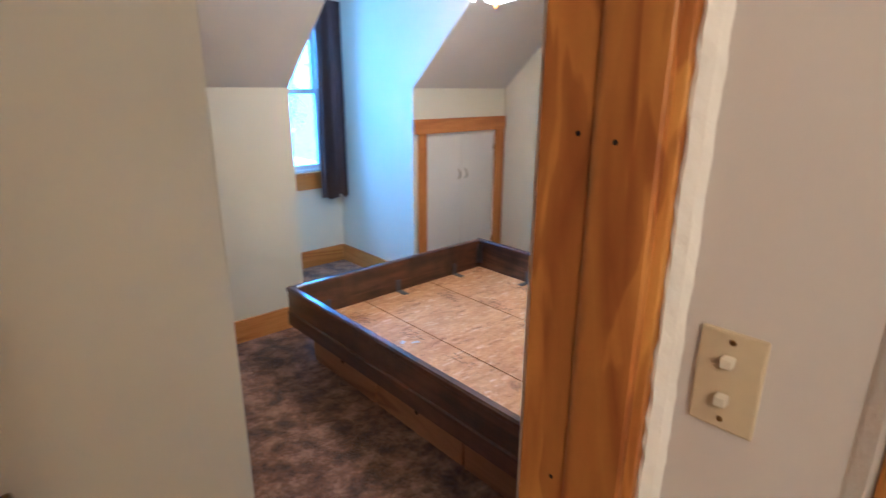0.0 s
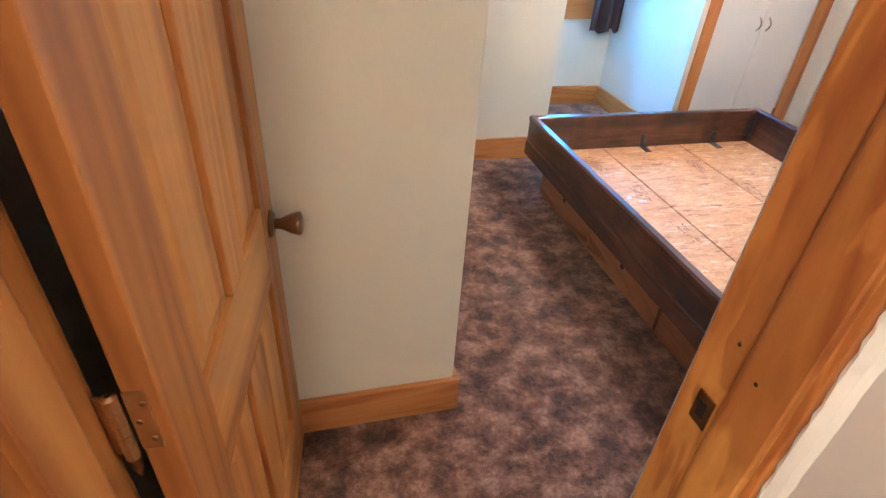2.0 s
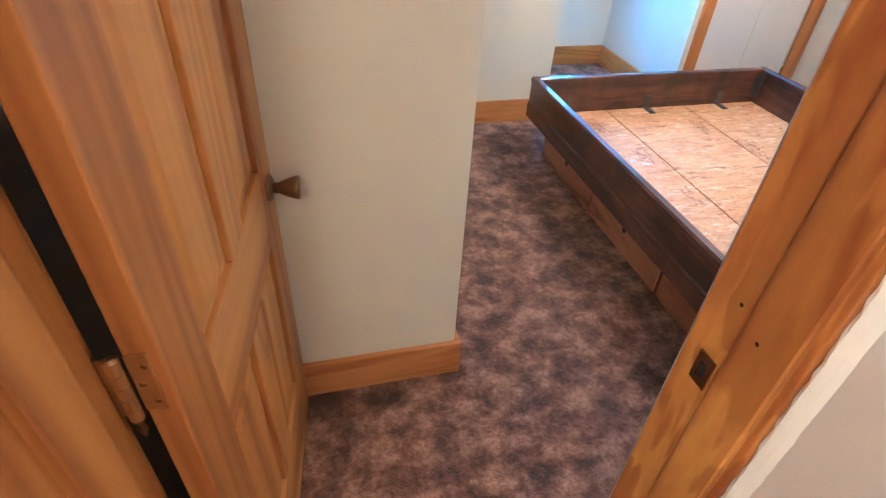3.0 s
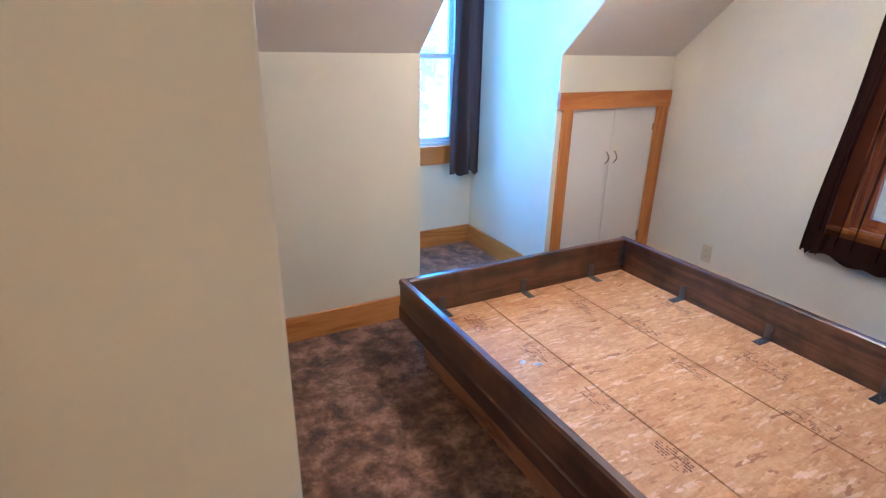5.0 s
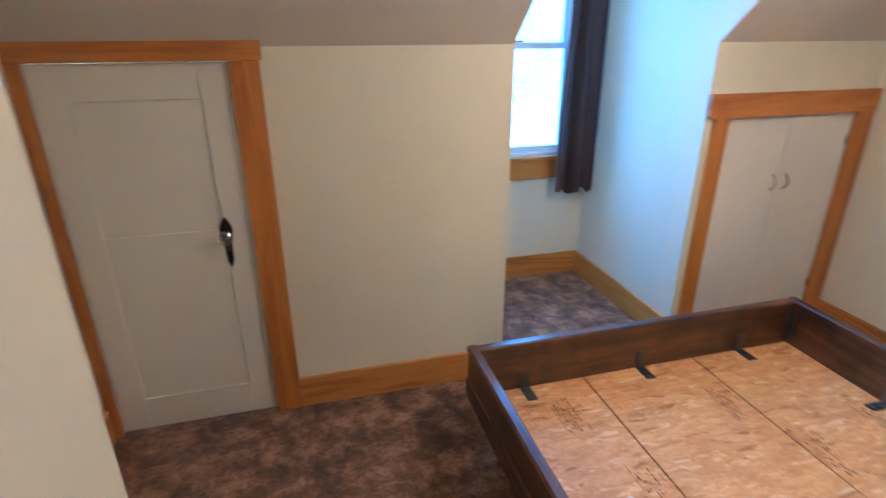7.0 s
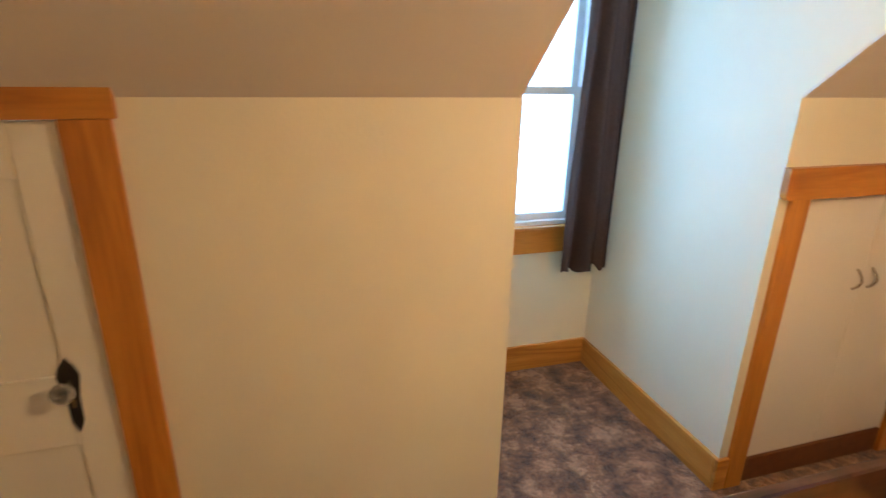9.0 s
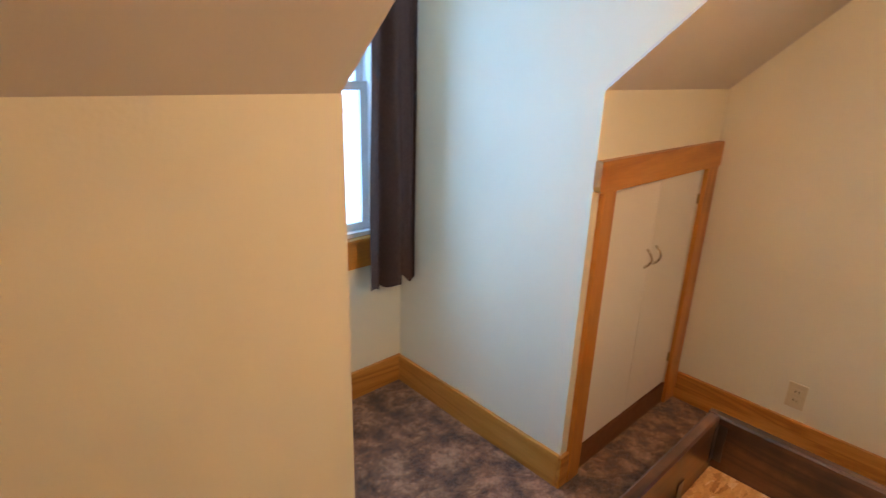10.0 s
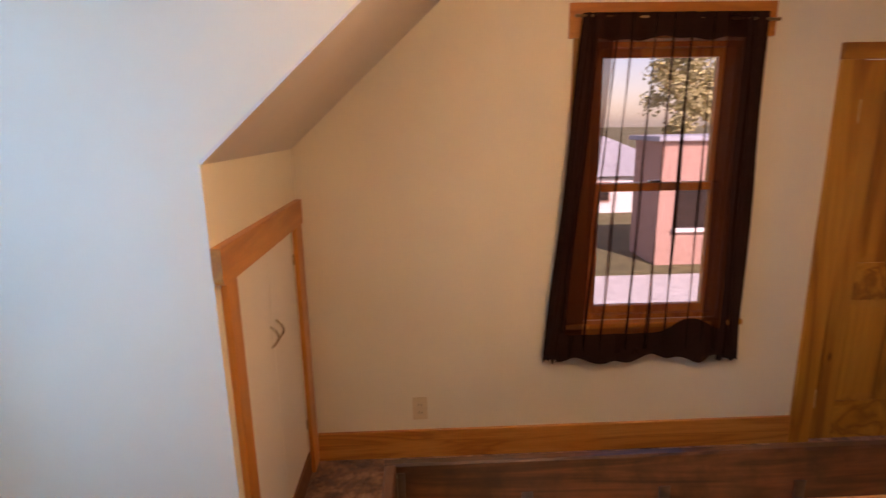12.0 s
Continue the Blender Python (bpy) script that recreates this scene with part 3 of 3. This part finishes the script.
for z in (0.272, 0.232):
    f = part("outlet_face", boxes(((-0.0085, -0.526, z - 0.014), (-0.006, -0.492, z + 0.014)), bevel=0.001), ALMOND, out)
    for dy in (-0.007, 0.006):
        part("slot", boxes(((-0.0090, -0.509 + dy - 0.001, z - 0.005), (-0.0084, -0.509 + dy + 0.001, z + 0.006))), DARK, f)


# ---------------------------------------------------------------- windows
def sash_window(name, axis, plane, out_way, u0, u1, z0, z1, zm, label, frame_mat, fw=0.035):
    """A hung window: axis is the way across (0 or 1), plane the inner face, out_way +1 outwards."""
    w = thing(name, (0, 0, 0), label, "window", kind="structure")
    at = [0, 0, z0]
    at[axis], at[1 - axis] = (u0 + u1) / 2, plane
    w.matrix_basis = pose(*at)

    def bx(a, b, c0, c1, d0, d1):
        lo, hi = [0, 0, c0], [0, 0, c1]
        lo[axis], hi[axis] = a, b
        e = sorted((plane + out_way * d0, plane + out_way * d1))
        lo[1 - axis], hi[1 - axis] = e
        return tuple(lo), tuple(hi)

    for which, a, b, d in (("lower_sash", z0, zm + 0.018, 0.03), ("upper_sash", zm - 0.018, z1, 0.062)):
        s = part(which, boxes(bx(u0, u0 + fw, a, b, d, d + 0.03), bx(u1 - fw, u1, a, b, d, d + 0.03), bx(u0 + fw, u1 - fw, a, a + fw, d, d + 0.03), bx(u0 + fw, u1 - fw, b - fw, b, d, d + 0.03), bevel=0.002), frame_mat, w)
        p = part("pane", boxes(bx(u0 + fw - 0.003, u1 - fw + 0.003, a + fw - 0.003, b - fw + 0.003, d + 0.012, d + 0.016)), GLASS, s)
        p.visible_shadow = False
    part("window_frame", boxes(bx(u0 - 0.025, u0, z0 - 0.02, z1 + 0.02, 0.0, 0.11), bx(u1, u1 + 0.025, z0 - 0.02, z1 + 0.02, 0.0, 0.11), bx(u0, u1, z1, z1 + 0.02, 0.0, 0.11), bx(u0, u1, z0 - 0.02, z0, 0.0, 0.11)), frame_mat, w)
    um = (u0 + u1) / 2
    part("sash_lock", boxes(bx(um - 0.03, um + 0.03, zm + 0.018, zm + 0.03, 0.032, 0.055), bevel=0.004), CHROME, w)
    return w, bx


w1, bx = sash_window("window_1", 0, DB, 1, -1.745, -1.105, 0.825, 2.015, 1.44, "white vinyl hung window in the dormer", VINYL)
part("window_sill", boxes(bx(-1.80, -1.05, 0.785, 0.805, -0.035, 0.02), bevel=0.005), TRIM[0], w1, "pine stool")
part("apron", boxes(bx(-1.78, -1.07, 0.665, 0.785, -0.02, 0.0), bevel=0.003), TRIM[0], w1, "pine apron board")
part("casing", boxes(bx(-1.845, -1.77, 0.805, 2.04, -0.018, 0.0), bevel=0.003), VINYL, w1)
part("casing", boxes(bx(-1.08, -1.005, 0.805, 2.04, -0.018, 0.0), bevel=0.003), VINYL, w1)
part("head", boxes(bx(-1.86, -0.99, 2.04, 2.13, -0.02, 0.0), bevel=0.003), TRIM[0], w1)

w2, bx = sash_window("window_2", 1, 0.0, 1, -1.872, -1.297, 0.69, 1.862, 1.275, "wooden hung window in the gable wall", PINE[2])
part("casing", boxes(bx(-1.27, -1.180, 0.665, 1.895, -0.02, 0.0), bevel=0.003), PINE[2], w2)
part("casing", boxes(bx(-1.99, -1.90, 0.665, 1.895, -0.02, 0.0), bevel=0.003), PINE[2], w2)
part("head", boxes(bx(-2.015, -1.160, 1.895, 2.03, -0.024, 0.0), bevel=0.004), TRIM[1], w2)
part("window_sill", boxes(bx(-2.005, -1.155, 0.64, 0.665, -0.045, 0.02), bevel=0.005), PINE[1], w2)
part("apron", boxes(bx(-1.99, -1.175, 0.555, 0.64, -0.02, 0.0), bevel=0.003), PINE[1], w2)


def cloth(us, z0, z1, depth, place, hem=0.0, fold=0.018, seed=1, flare=0.0, rows_n=26, lap=0.0, n=90, k=1.0):
    """A hanging cloth over the widths us[0]..us[1]; place(u, d, z) gives the point, d out of the plane."""
    r = random.Random(seed)
    ph = [r.uniform(0, 6.28) for _ in range(4)]
    bm = bmesh.new()
    grid = []
    mid = (us[0] + us[1]) / 2
    for j in range(rows_n + 1):
        g = j / rows_n
        line = []
        for i in range(n + 1):
            f = i / n
            amp = fold * (0.45 + 0.55 * g)
            d = depth + amp * (math.sin(f * 31 * k + ph[0] + 0.5 * g) * 0.6 + math.sin(f * 52 * k + ph[1] - 0.7 * g) * 0.4) + 0.01 * g * math.sin(f * 9 + ph[2])
            u = us[0] + f * (us[1] - us[0])
            u += lap * (0.7 + 0.5 * math.sin(f * 17 + ph[3])) * math.sin(f * 82 + ph[1] + 0.25 * math.sin(4 * g + ph[0]) + 1.2 * math.sin(f * 7))
            u = mid + (u - mid) * (1 + flare * g) + 0.004 * math.sin(9 * g + ph[3] + 5 * f)
            z = z1 + (z0 - z1) * g + hem * g * math.sin(f * 13 + ph[1]) + hem * 0.6 * g * math.sin(f * 29 + ph[2])
            line.append(bm.verts.new(place(u, d, z)))
        grid.append(line)
    for a, b2 in zip(grid, grid[1:]):
        for i in range(n):
            bm.faces.new((a[i], a[i + 1], b2[i + 1], b2[i]))
    return bm


CT, CB = 1.985, 0.500


def hung(u, d, z):
    """The gable curtain's cloth flares downwards on both sides."""
    g = (CT - z) / (CT - CB)
    return (-d, u + (0.125 * (u + 1.95) / 0.75 if u > -1.95 else 0.0) * g - (0.035 * g if u < -1.6 else 0.035 * g * max(0.0, (-1.25 - u) / 0.35)), z)


cur = thing("curtain", (-0.05, -1.56, 0.50), "sheer dark brown curtain over the gable window", "curtain", "brown curtains")
part("cloth", cloth((-1.93, -1.235), 0.530, CT, 0.050, hung, hem=0.010, fold=0.006, seed=3, n=200, k=0.6), SHEER, cur, smooth=True)
# sides, heading and hem hang over casing and wall; darker cloth paints their shade
part("unlit_gathered_side", cloth((-1.965, -1.868), 0.478, CT, 0.058, hung, hem=0.006, fold=0.012, seed=5, k=0.4), UNLIT, cur, smooth=True)
part("unlit_gathered_side", cloth((-1.278, -1.205), 0.498, CT, 0.058, hung, hem=0.010, fold=0.012, seed=6, k=0.4), UNLIT, cur, smooth=True)
for k, (u0, u1) in enumerate(((-1.875, -1.79), (-1.335, -1.255))):
    part("sheer_fold", cloth((u0, u1), 0.52, CT, 0.060, hung, hem=0.004, fold=0.005, seed=20 + k, k=0.5, n=30), PLEAT, cur, smooth=True)
for k, (u, w) in enumerate(((-1.345, 0.006), (-1.405, 0.008), (-1.50, 0.004), (-1.575, 0.008), (-1.645, 0.015), (-1.735, 0.006))):
    part("pleat", cloth((u - w / 2, u + w / 2), 0.545, CT, 0.066, hung, fold=0.004, seed=30 + k, rows_n=24, n=4), UNLIT if w > 0.01 else PLEAT, cur, smooth=True)
part("heading", cloth((-1.875, -1.255), 1.885, CT, 0.060, hung, hem=0.006, fold=0.008, seed=7, rows_n=6), UNLIT, cur, smooth=True)
part("hem", cloth((-1.88, -1.255), 0.492, 0.622, 0.062, lambda u, d, z: hung(u, d, z + 0.045 * max(0.0, math.sin((u + 1.9) * 10.5)) ** 2 * (z - 0.48) / 0.1), hem=0.012, fold=0.008, seed=9, rows_n=8), UNLIT, cur, smooth=True)
rod = part("rod", tube([(-0.052, -2.005, 1.955), (-0.052, -1.180, 1.975)], 0.006), BRASS, cur, "thin brass curtain rod", smooth=True)
for y, z in ((-2.005, 1.955), (-1.180, 1.975)):
    part("finial", turned([(0.005, -0.008), (0.009, 0), (0.005, 0.008)], (-0.052, y, z), (0, 1, 0), 10), BRASS, rod, smooth=True)
    part("bracket", boxes(((-0.052, y + 0.03 * (1 if y < -1.5 else -1) - 0.004, z - 0.006), (-0.024, y + 0.03 * (1 if y < -1.5 else -1) + 0.004, z + 0.006))), BRASS, rod)

cur2 = thing("curtain", (-1.05, 0.90, 0.6), "taupe brown curtain drawn aside at the dormer window", "curtain", "brown curtains")
part("cloth", cloth((-1.195, -0.955), 0.60, 2.10, 0.125, lambda u, d, z: (min(u, -0.962 + 0.08 * (u + 0.962)) if u > -0.962 else u, DB - d, z), hem=0.014, fold=0.055, seed=8, flare=0.25, rows_n=30, k=0.36), DRAPE, cur2, smooth=True)
rod2 = part("rod", tube([(-1.82, DB - 0.055, 2.085), (-0.985, DB - 0.055, 2.085)], 0.006), BRASS, cur2, "thin brass curtain rod", smooth=True)
for x in (-1.80, -1.0):
    part("bracket", boxes(((x - 0.004, DB - 0.058, 2.078), (x + 0.004, DB - 0.02, 2.092))), BRASS, rod2)

# ---------------------------------------------------------------- pine door in the gable wall
d3 = thing("door_3", (0.03, -2.430, 0.008), "shut varnished pine panel door in the gable wall", "door", turn=-90.0, kind="structure")
panel_door(d3, 0.73, 1.790, 0.036, [(0, 0.2), (0.72, 0.90), (1.665, 1.790)], 0.11, (PINE[2], PINE[1]), mullion=0.09)
for z in (0.22, 1.58):
    h = part("hinge", turned([(0.003, -0.05), (0.006, -0.045), (0.006, 0.045), (0.003, 0.05)], (0.0, -0.040, z), (0, 0, 1), 12), GOLD, d3, "small brass hinge", smooth=True, local=True)
c3 = thing("trim_gable_door", (-0.01, -2.35, 0), "varnished pine casing of the gable door", "casing", kind="structure")
part("casing", boxes(((-0.020, -2.425, 0), (0, -2.324, 1.800)), bevel=0.003), PINE[2], c3)
part("casing", boxes(((-0.020, -3.265, 0), (0, -3.165, 1.800)), bevel=0.003), PINE[2], c3)
part("head", boxes(((-0.022, -3.267, 1.800), (0, -2.322, 1.868)), bevel=0.003), PINE[1], c3)

# ---------------------------------------------------------------- waterbed frame
BX0, BX1, BY0, BY1 = -2.170, -0.655, -2.58, -0.392
PZ, RZ, RB = 0.235, 0.435, 0.215
bed = thing("bed_frame", ((BX0 + BX1) / 2, (BY0 + BY1) / 2, 0), "dark stained wooden waterbed frame with a bare strand-board deck", "bed")


def rail_profile(flip, outer):
    """A rail's cross-section across (u) and up (z), outer face at u = outer."""
    s = flip
    return [(outer, RB), (outer, RB + 0.075), (outer - 0.006 * s, RB + 0.083), (outer - 0.006 * s, RZ - 0.03), (outer, RZ - 0.024), (outer, RZ - 0.008), (outer - 0.008 * s, RZ), (outer - 0.034 * s, RZ), (outer - 0.040 * s, RZ - 0.007), (outer - 0.040 * s, PZ - 0.018), (outer - 0.012 * s, RB)]


part("side_rail", prism(rail_profile(-1, BX0), 1, BY0, BY1), BEDWOOD[1], bed)
part("side_rail", prism(rail_profile(1, BX1), 1, BY0, BY1), BEDWOOD[1], bed)
part("end_rail", prism([(v, w) for v, w in rail_profile(1, BY1)], 0, BX0 + 0.0405, BX1 - 0.0405), BEDWOOD[0], bed)
part("end_rail", prism([(v, w) for v, w in rail_profile(-1, BY0)], 0, BX0 + 0.0405, BX1 - 0.0405), BEDWOOD[0], bed)
for x0, x1 in ((BX0 + 0.042, -1.697), (-1.691, -1.183), (-1.177, BX1 - 0.042)):
    part("deck_board", boxes(((x0, BY0 + 0.042, PZ - 0.016), (x1, BY1 - 0.042, PZ)), bevel=0.0015), OSB, bed, "bare strand-board sheet")

# metal straps that hold the rails to the deck
def strap(x, y, way):
    n = Vector(way)
    s = Vector((n.y, -n.x, 0))
    bm = bmesh.new()
    for a, b2, c0, c1 in ((0.0, 0.085, PZ, PZ + 0.0025), (0.0, 0.0025, PZ, PZ + 0.075)):
        p, q = Vector((x, y, 0)) + n * a - s * 0.02, Vector((x, y, 0)) + n * b2 + s * 0.02
        box(bm, (min(p.x, q.x), min(p.y, q.y), c0), (max(p.x, q.x), max(p.y, q.y), c1))
    st = part("strap", bm, STEEL, bed, "bent dark steel strap")
    for a in (0.03, 0.065):
        p = Vector((x, y, PZ + 0.0025)) + n * a
        part("screw", turned([(0.005, 0), (0.0035, 0.0018)], p, (0, 0, 1), 8), CHROME, st)


for x in (-1.945, -1.435, -0.945):
    strap(x, BY1 - 0.0405, (0, -1, 0))
for y in (-0.885, -1.372, -1.86, -2.34):
    strap(BX1 - 0.0405, y, (-1, 0, 0))
for y in (-0.885, -1.372, -1.86, -2.34):
    strap(BX0 + 0.0405, y, (1, 0, 0))

# worn printing on the deck: framed blocks of fine broken lines that run with the sheets
rng = random.Random(11)
bm = bmesh.new()


def stroke(cx, cy, u0, v0, u1, v1):
    """One ink stroke: u runs along the sheet, v across it."""
    quad = [(cx + v, cy - u) for u, v in ((u0, v0), (u1, v0), (u1, v1), (u0, v1))]
    bm.faces.new([bm.verts.new((a, b2, PZ + 0.0009)) for a, b2 in quad])


for cx, cy in ((-1.86, -0.62), (-1.76, -0.98), (-1.75, -1.34), (-1.74, -1.70), (-1.25, -0.72), (-1.13, -1.02), (-1.24, -1.36), (-0.93, -1.50), (-1.14, -1.80), (-0.80, -0.95), (-1.95, -2.05)):
    half = rng.uniform(0.07, 0.11)
    for line in range(rng.choice((4, 5, 6))):
        v = 0.012 * line - 0.03
        u = -half + rng.uniform(0, 0.03)
        while u < half:
            w = rng.uniform(0.004, 0.022)
            if rng.random() < 0.62:
                stroke(cx, cy, u, v, u + w, v + rng.uniform(0.003, 0.007))
            u += w + rng.uniform(0.001, 0.007)
    for v in (-0.040, 0.045):
        u = -half - 0.01
        while u < half:
            w = rng.uniform(0.02, 0.06)
            if rng.random() < 0.6:
                stroke(cx, cy, u, v, u + w, v + 0.0025)
            u += w + 0.004
tagged(part("stamp", bm, INK, bed, "worn brown printing marks"), kind="stuff")

for name, x, y, w, d, a in (("paper_scrap", -1.86, -1.02, 0.035, 0.022, 0.4), ("paper_scrap", -1.81, -1.06, 0.045, 0.018, -0.5)):
    bm = bmesh.new()
    ca, sa = math.cos(a), math.sin(a)
    pts = [(-w, -d), (w, -d * 0.7), (w * 0.8, d), (-w * 0.7, d * 0.8)]
    ring = [bm.verts.new((x + (u * ca - v * sa) / 2, y + (u * sa + v * ca) / 2, PZ + 0.001 + 0.004 * (i == 2))) for i, (u, v) in enumerate(pts)]
    bm.faces.new(ring)
    bmesh.ops.solidify(bm, geom=bm.faces[:], thickness=0.0006)
    tagged(mesh(name, bm, VINYL), "small torn pale paper scrap on the bed deck", "paper", "paper scraps")

# drawer pedestal below
px0, px1, py0, py1 = -2.085, -0.755, -2.46, -0.50
for bx0, by0 in ((BX0 + 0.0405, BY1 - 0.0405), (BX1 - 0.0405, BY1 - 0.0405)):
    sx = 1 if bx0 < -1.4 else -1
    part("corner_bracket", boxes(*[(tuple(min(a, b2) for a, b2 in zip(p, q)), tuple(max(a, b2) for a, b2 in zip(p, q))) for p, q in (
        ((bx0, by0 - 0.0005, PZ + 0.03), (bx0 + sx * 0.03, by0 - 0.003, PZ + 0.17)), ((bx0 + sx * 0.0005, by0 - 0.003, PZ + 0.03), (bx0 + sx * 0.003, by0 - 0.03, PZ + 0.17)))]), STEEL, bed, "steel corner bracket")
part("pedestal", boxes(((px0 + 0.02, py0, 0), (px1, py1, RB - 0.002))), BEDWOOD[1], bed)
edges_y = [py1, -1.10, -1.70, py0]
for a, b2 in zip(edges_y, edges_y[1:]):
    f = part("drawer_front", boxes(((px0, b2 + 0.012, 0.012), (px0 + 0.0195, a - 0.004, RB - 0.012)), bevel=0.003), BOXWOOD, bed)
    part("finger_hole", turned([(0.014, 0), (0.013, 0.0006)], (px0, (a + b2) / 2, 0.12), (-1, 0, 0), 14), DARK, f)

# ---------------------------------------------------------------- ceiling lamp
lx, ly = -1.47, -1.20
lamp = thing("ceiling_lamp", (lx, ly, TOP), "lit ceiling lamp with frosted glass shades and a pull chain", "lamp")
part("canopy", turned([(0.07, 0), (0.065, -0.025), (0.02, -0.04)], (lx, ly, TOP), (0, 0, 1), 24), BRASS, lamp, smooth=True)
part("stem", tube([(lx, ly, TOP - 0.04), (lx, ly, TOP - 0.34)], 0.009), BRASS, lamp, smooth=True)
part("hub", turned([(0.02, 0), (0.045, -0.015), (0.045, -0.05), (0.012, -0.07)], (lx, ly, TOP - 0.31), (0, 0, 1), 20), BRASS, lamp, smooth=True)
for k in range(4):
    a = k * math.pi / 2 + 0.5
    dx, dy = math.cos(a), math.sin(a)
    arm = part("arm", tube([(lx + dx * r, ly + dy * r, z) for r, z in ((0.04, TOP - 0.34), (0.075, TOP - 0.335), (0.095, TOP - 0.355))], 0.007), BRASS, lamp, smooth=True)
    part("shade", turned([(0.024, 0), (0.042, 0.02), (0.055, 0.055), (0.072, 0.100), (0.068, 0.098), (0.02, 0.01)], (lx + dx * 0.095, ly + dy * 0.095, TOP - 0.35), (dx * 0.5, dy * 0.5, -0.86), 18), LIT, arm, "glowing frosted glass shade", smooth=True)
ch = part("pull_chain", tube([(lx + 0.03, ly, TOP - 0.37), (lx + 0.03, ly, TOP - 0.465)], 0.0016, 6), BRASS, lamp)
part("fob", turned([(0.004, 0), (0.008, -0.008), (0.009, -0.028), (0.006, -0.036)], (lx + 0.03, ly, TOP - 0.465), (0, 0, 1), 10), PINE[2], ch, "small wooden pull", smooth=True)

# ---------------------------------------------------------------- outside
GRASS = plain("dry_grass", (0.14, 0.13, 0.055), rough=0.95, spread=0.4, scale=3)
ROAD = plain("pale_road", (0.55, 0.54, 0.52), rough=0.9, spread=0.15, scale=4)
BRICK = plain("far_brick", (0.46, 0.29, 0.235), rough=0.9, spread=0.2, scale=8)
ROOF = plain("grey_shingle", (0.40, 0.42, 0.48), rough=0.9, spread=0.2, scale=8)
BARK = plain("bark", (0.10, 0.075, 0.055), rough=0.95, spread=0.3, scale=12)
LEAF = plain("leaves", (0.46, 0.42, 0.20), rough=0.8, spread=0.5, scale=2)
structure("ground", boxes(((-600, -600, -3.4), (600, 600, -3.2))), GRASS, "dry grass round the house", "ground")
structure("road", boxes(((6, -300, -3.2), (13.8, 300, -3.18))), ROAD, "pale asphalt road outside", "road")
house = thing("brick_building", (19, -15, -3.2), "flat-roofed pale red brick building across the road", "building")
part("wall", boxes(((15, -24, -3.2), (17.2, -8.4, 0.95))), BRICK, house)
part("roof", boxes(((14.8, -24.2, 0.95), (17.4, -8.2, 1.12)), bevel=0.03), ROOF, house)
for y in (-20, -15.6, -10.7):
    wi = part("window", boxes(((14.93, y, -1.9), (14.998, y + 1.7, -0.6))), DARK, house)
    part("window_sill", boxes(((14.85, y - 0.1, -2.05), (14.998, y + 1.8, -1.92))), VINYL, wi)
house2 = thing("house", (29, -10, -3.2), "grey roofed pale house behind the brick building", "house")
part("wall", boxes(((26, -14.6, -3.2), (33, -5.6, -1.2))), VINYL, house2)
part("roof", prism([(-15.0, -1.2), (-15.0, -1.05), (-10.1, 0.9), (-5.2, -1.05), (-5.2, -1.2)], 0, 25.7, 33.3), ROOF, house2)
for y in (-13.6, -10.7, -7.8):
    wi = part("window", boxes(((25.93, y, -2.6), (25.998, y + 1.2, -1.5))), BRICK, house2)
    part("pane", boxes(((25.90, y + 0.1, -2.5), (25.93, y + 1.1, -1.6))), DARK, wi)


def tree(x, y, h, seed):
    r = random.Random(seed)
    t = thing("tree", (x, y, -3.2), "half-bare autumn tree across the road", "tree", "trees")
    bm = tube([(x, y, -3.2), (x + 0.1, y, -3.2 + h * 0.3), (x - 0.1, y + 0.1, -3.2 + h * 0.6), (x, y, -3.2 + h * 0.9)], 0.16)
    part("trunk", bm, BARK, t)
    bm = bmesh.new()
    for k in range(14):
        a, z = r.uniform(0, 6.28), -3.2 + h * r.uniform(0.3, 0.8)
        l = h * r.uniform(0.15, 0.3)
        p, q = Vector((x, y, z)), Vector((x + math.cos(a) * l, y + math.sin(a) * l, z + l * 0.7))
        s = Vector((-math.sin(a), math.cos(a), 0)) * 0.04
        bm.faces.new([bm.verts.new(v) for v in (p - s, p + s, q)])
        up = Vector((0, 0, 0.05))
        bm.faces.new([bm.verts.new(v) for v in (p - up, p + up, q)])
    part("limbs", bm, BARK, t)
    bm = bmesh.new()
    clumps = []
    for k in range(46):
        a, z = r.uniform(0, 6.28), r.uniform(-1, 1)
        rad = h * 0.30 * r.uniform(0.1, 1) ** 0.5 * math.sqrt(1 - z * z * 0.9) * (0.8 + 0.3 * math.sin(3 * a + seed))
        clumps.append(Vector((x + math.cos(a) * rad, y + math.sin(a) * rad, -3.2 + h * 0.65 + z * h * 0.34)))
    for k in range(5000):
        c0 = r.choice(clumps) + Vector((r.gauss(0, 1), r.gauss(0, 1), r.gauss(0, 0.8))) * h * 0.048
        u = Vector((r.gauss(0, 1), r.gauss(0, 1), r.gauss(0, 1))).normalized() * 0.22
        w = u.orthogonal().normalized() * 0.13
        bm.faces.new([bm.verts.new(c0 + v) for v in (-u, w, u, -w)])
    tagged(part("crown", bm, LEAF, t), kind="stuff")


for k, (x, y, h) in enumerate(((50, -26, 13), (49, 4, 16), (57, -35, 15), (-6, 13, 9), (-1.5, 15, 10), (3, 14, 8))):
    tree(x, y, h, k + 1)
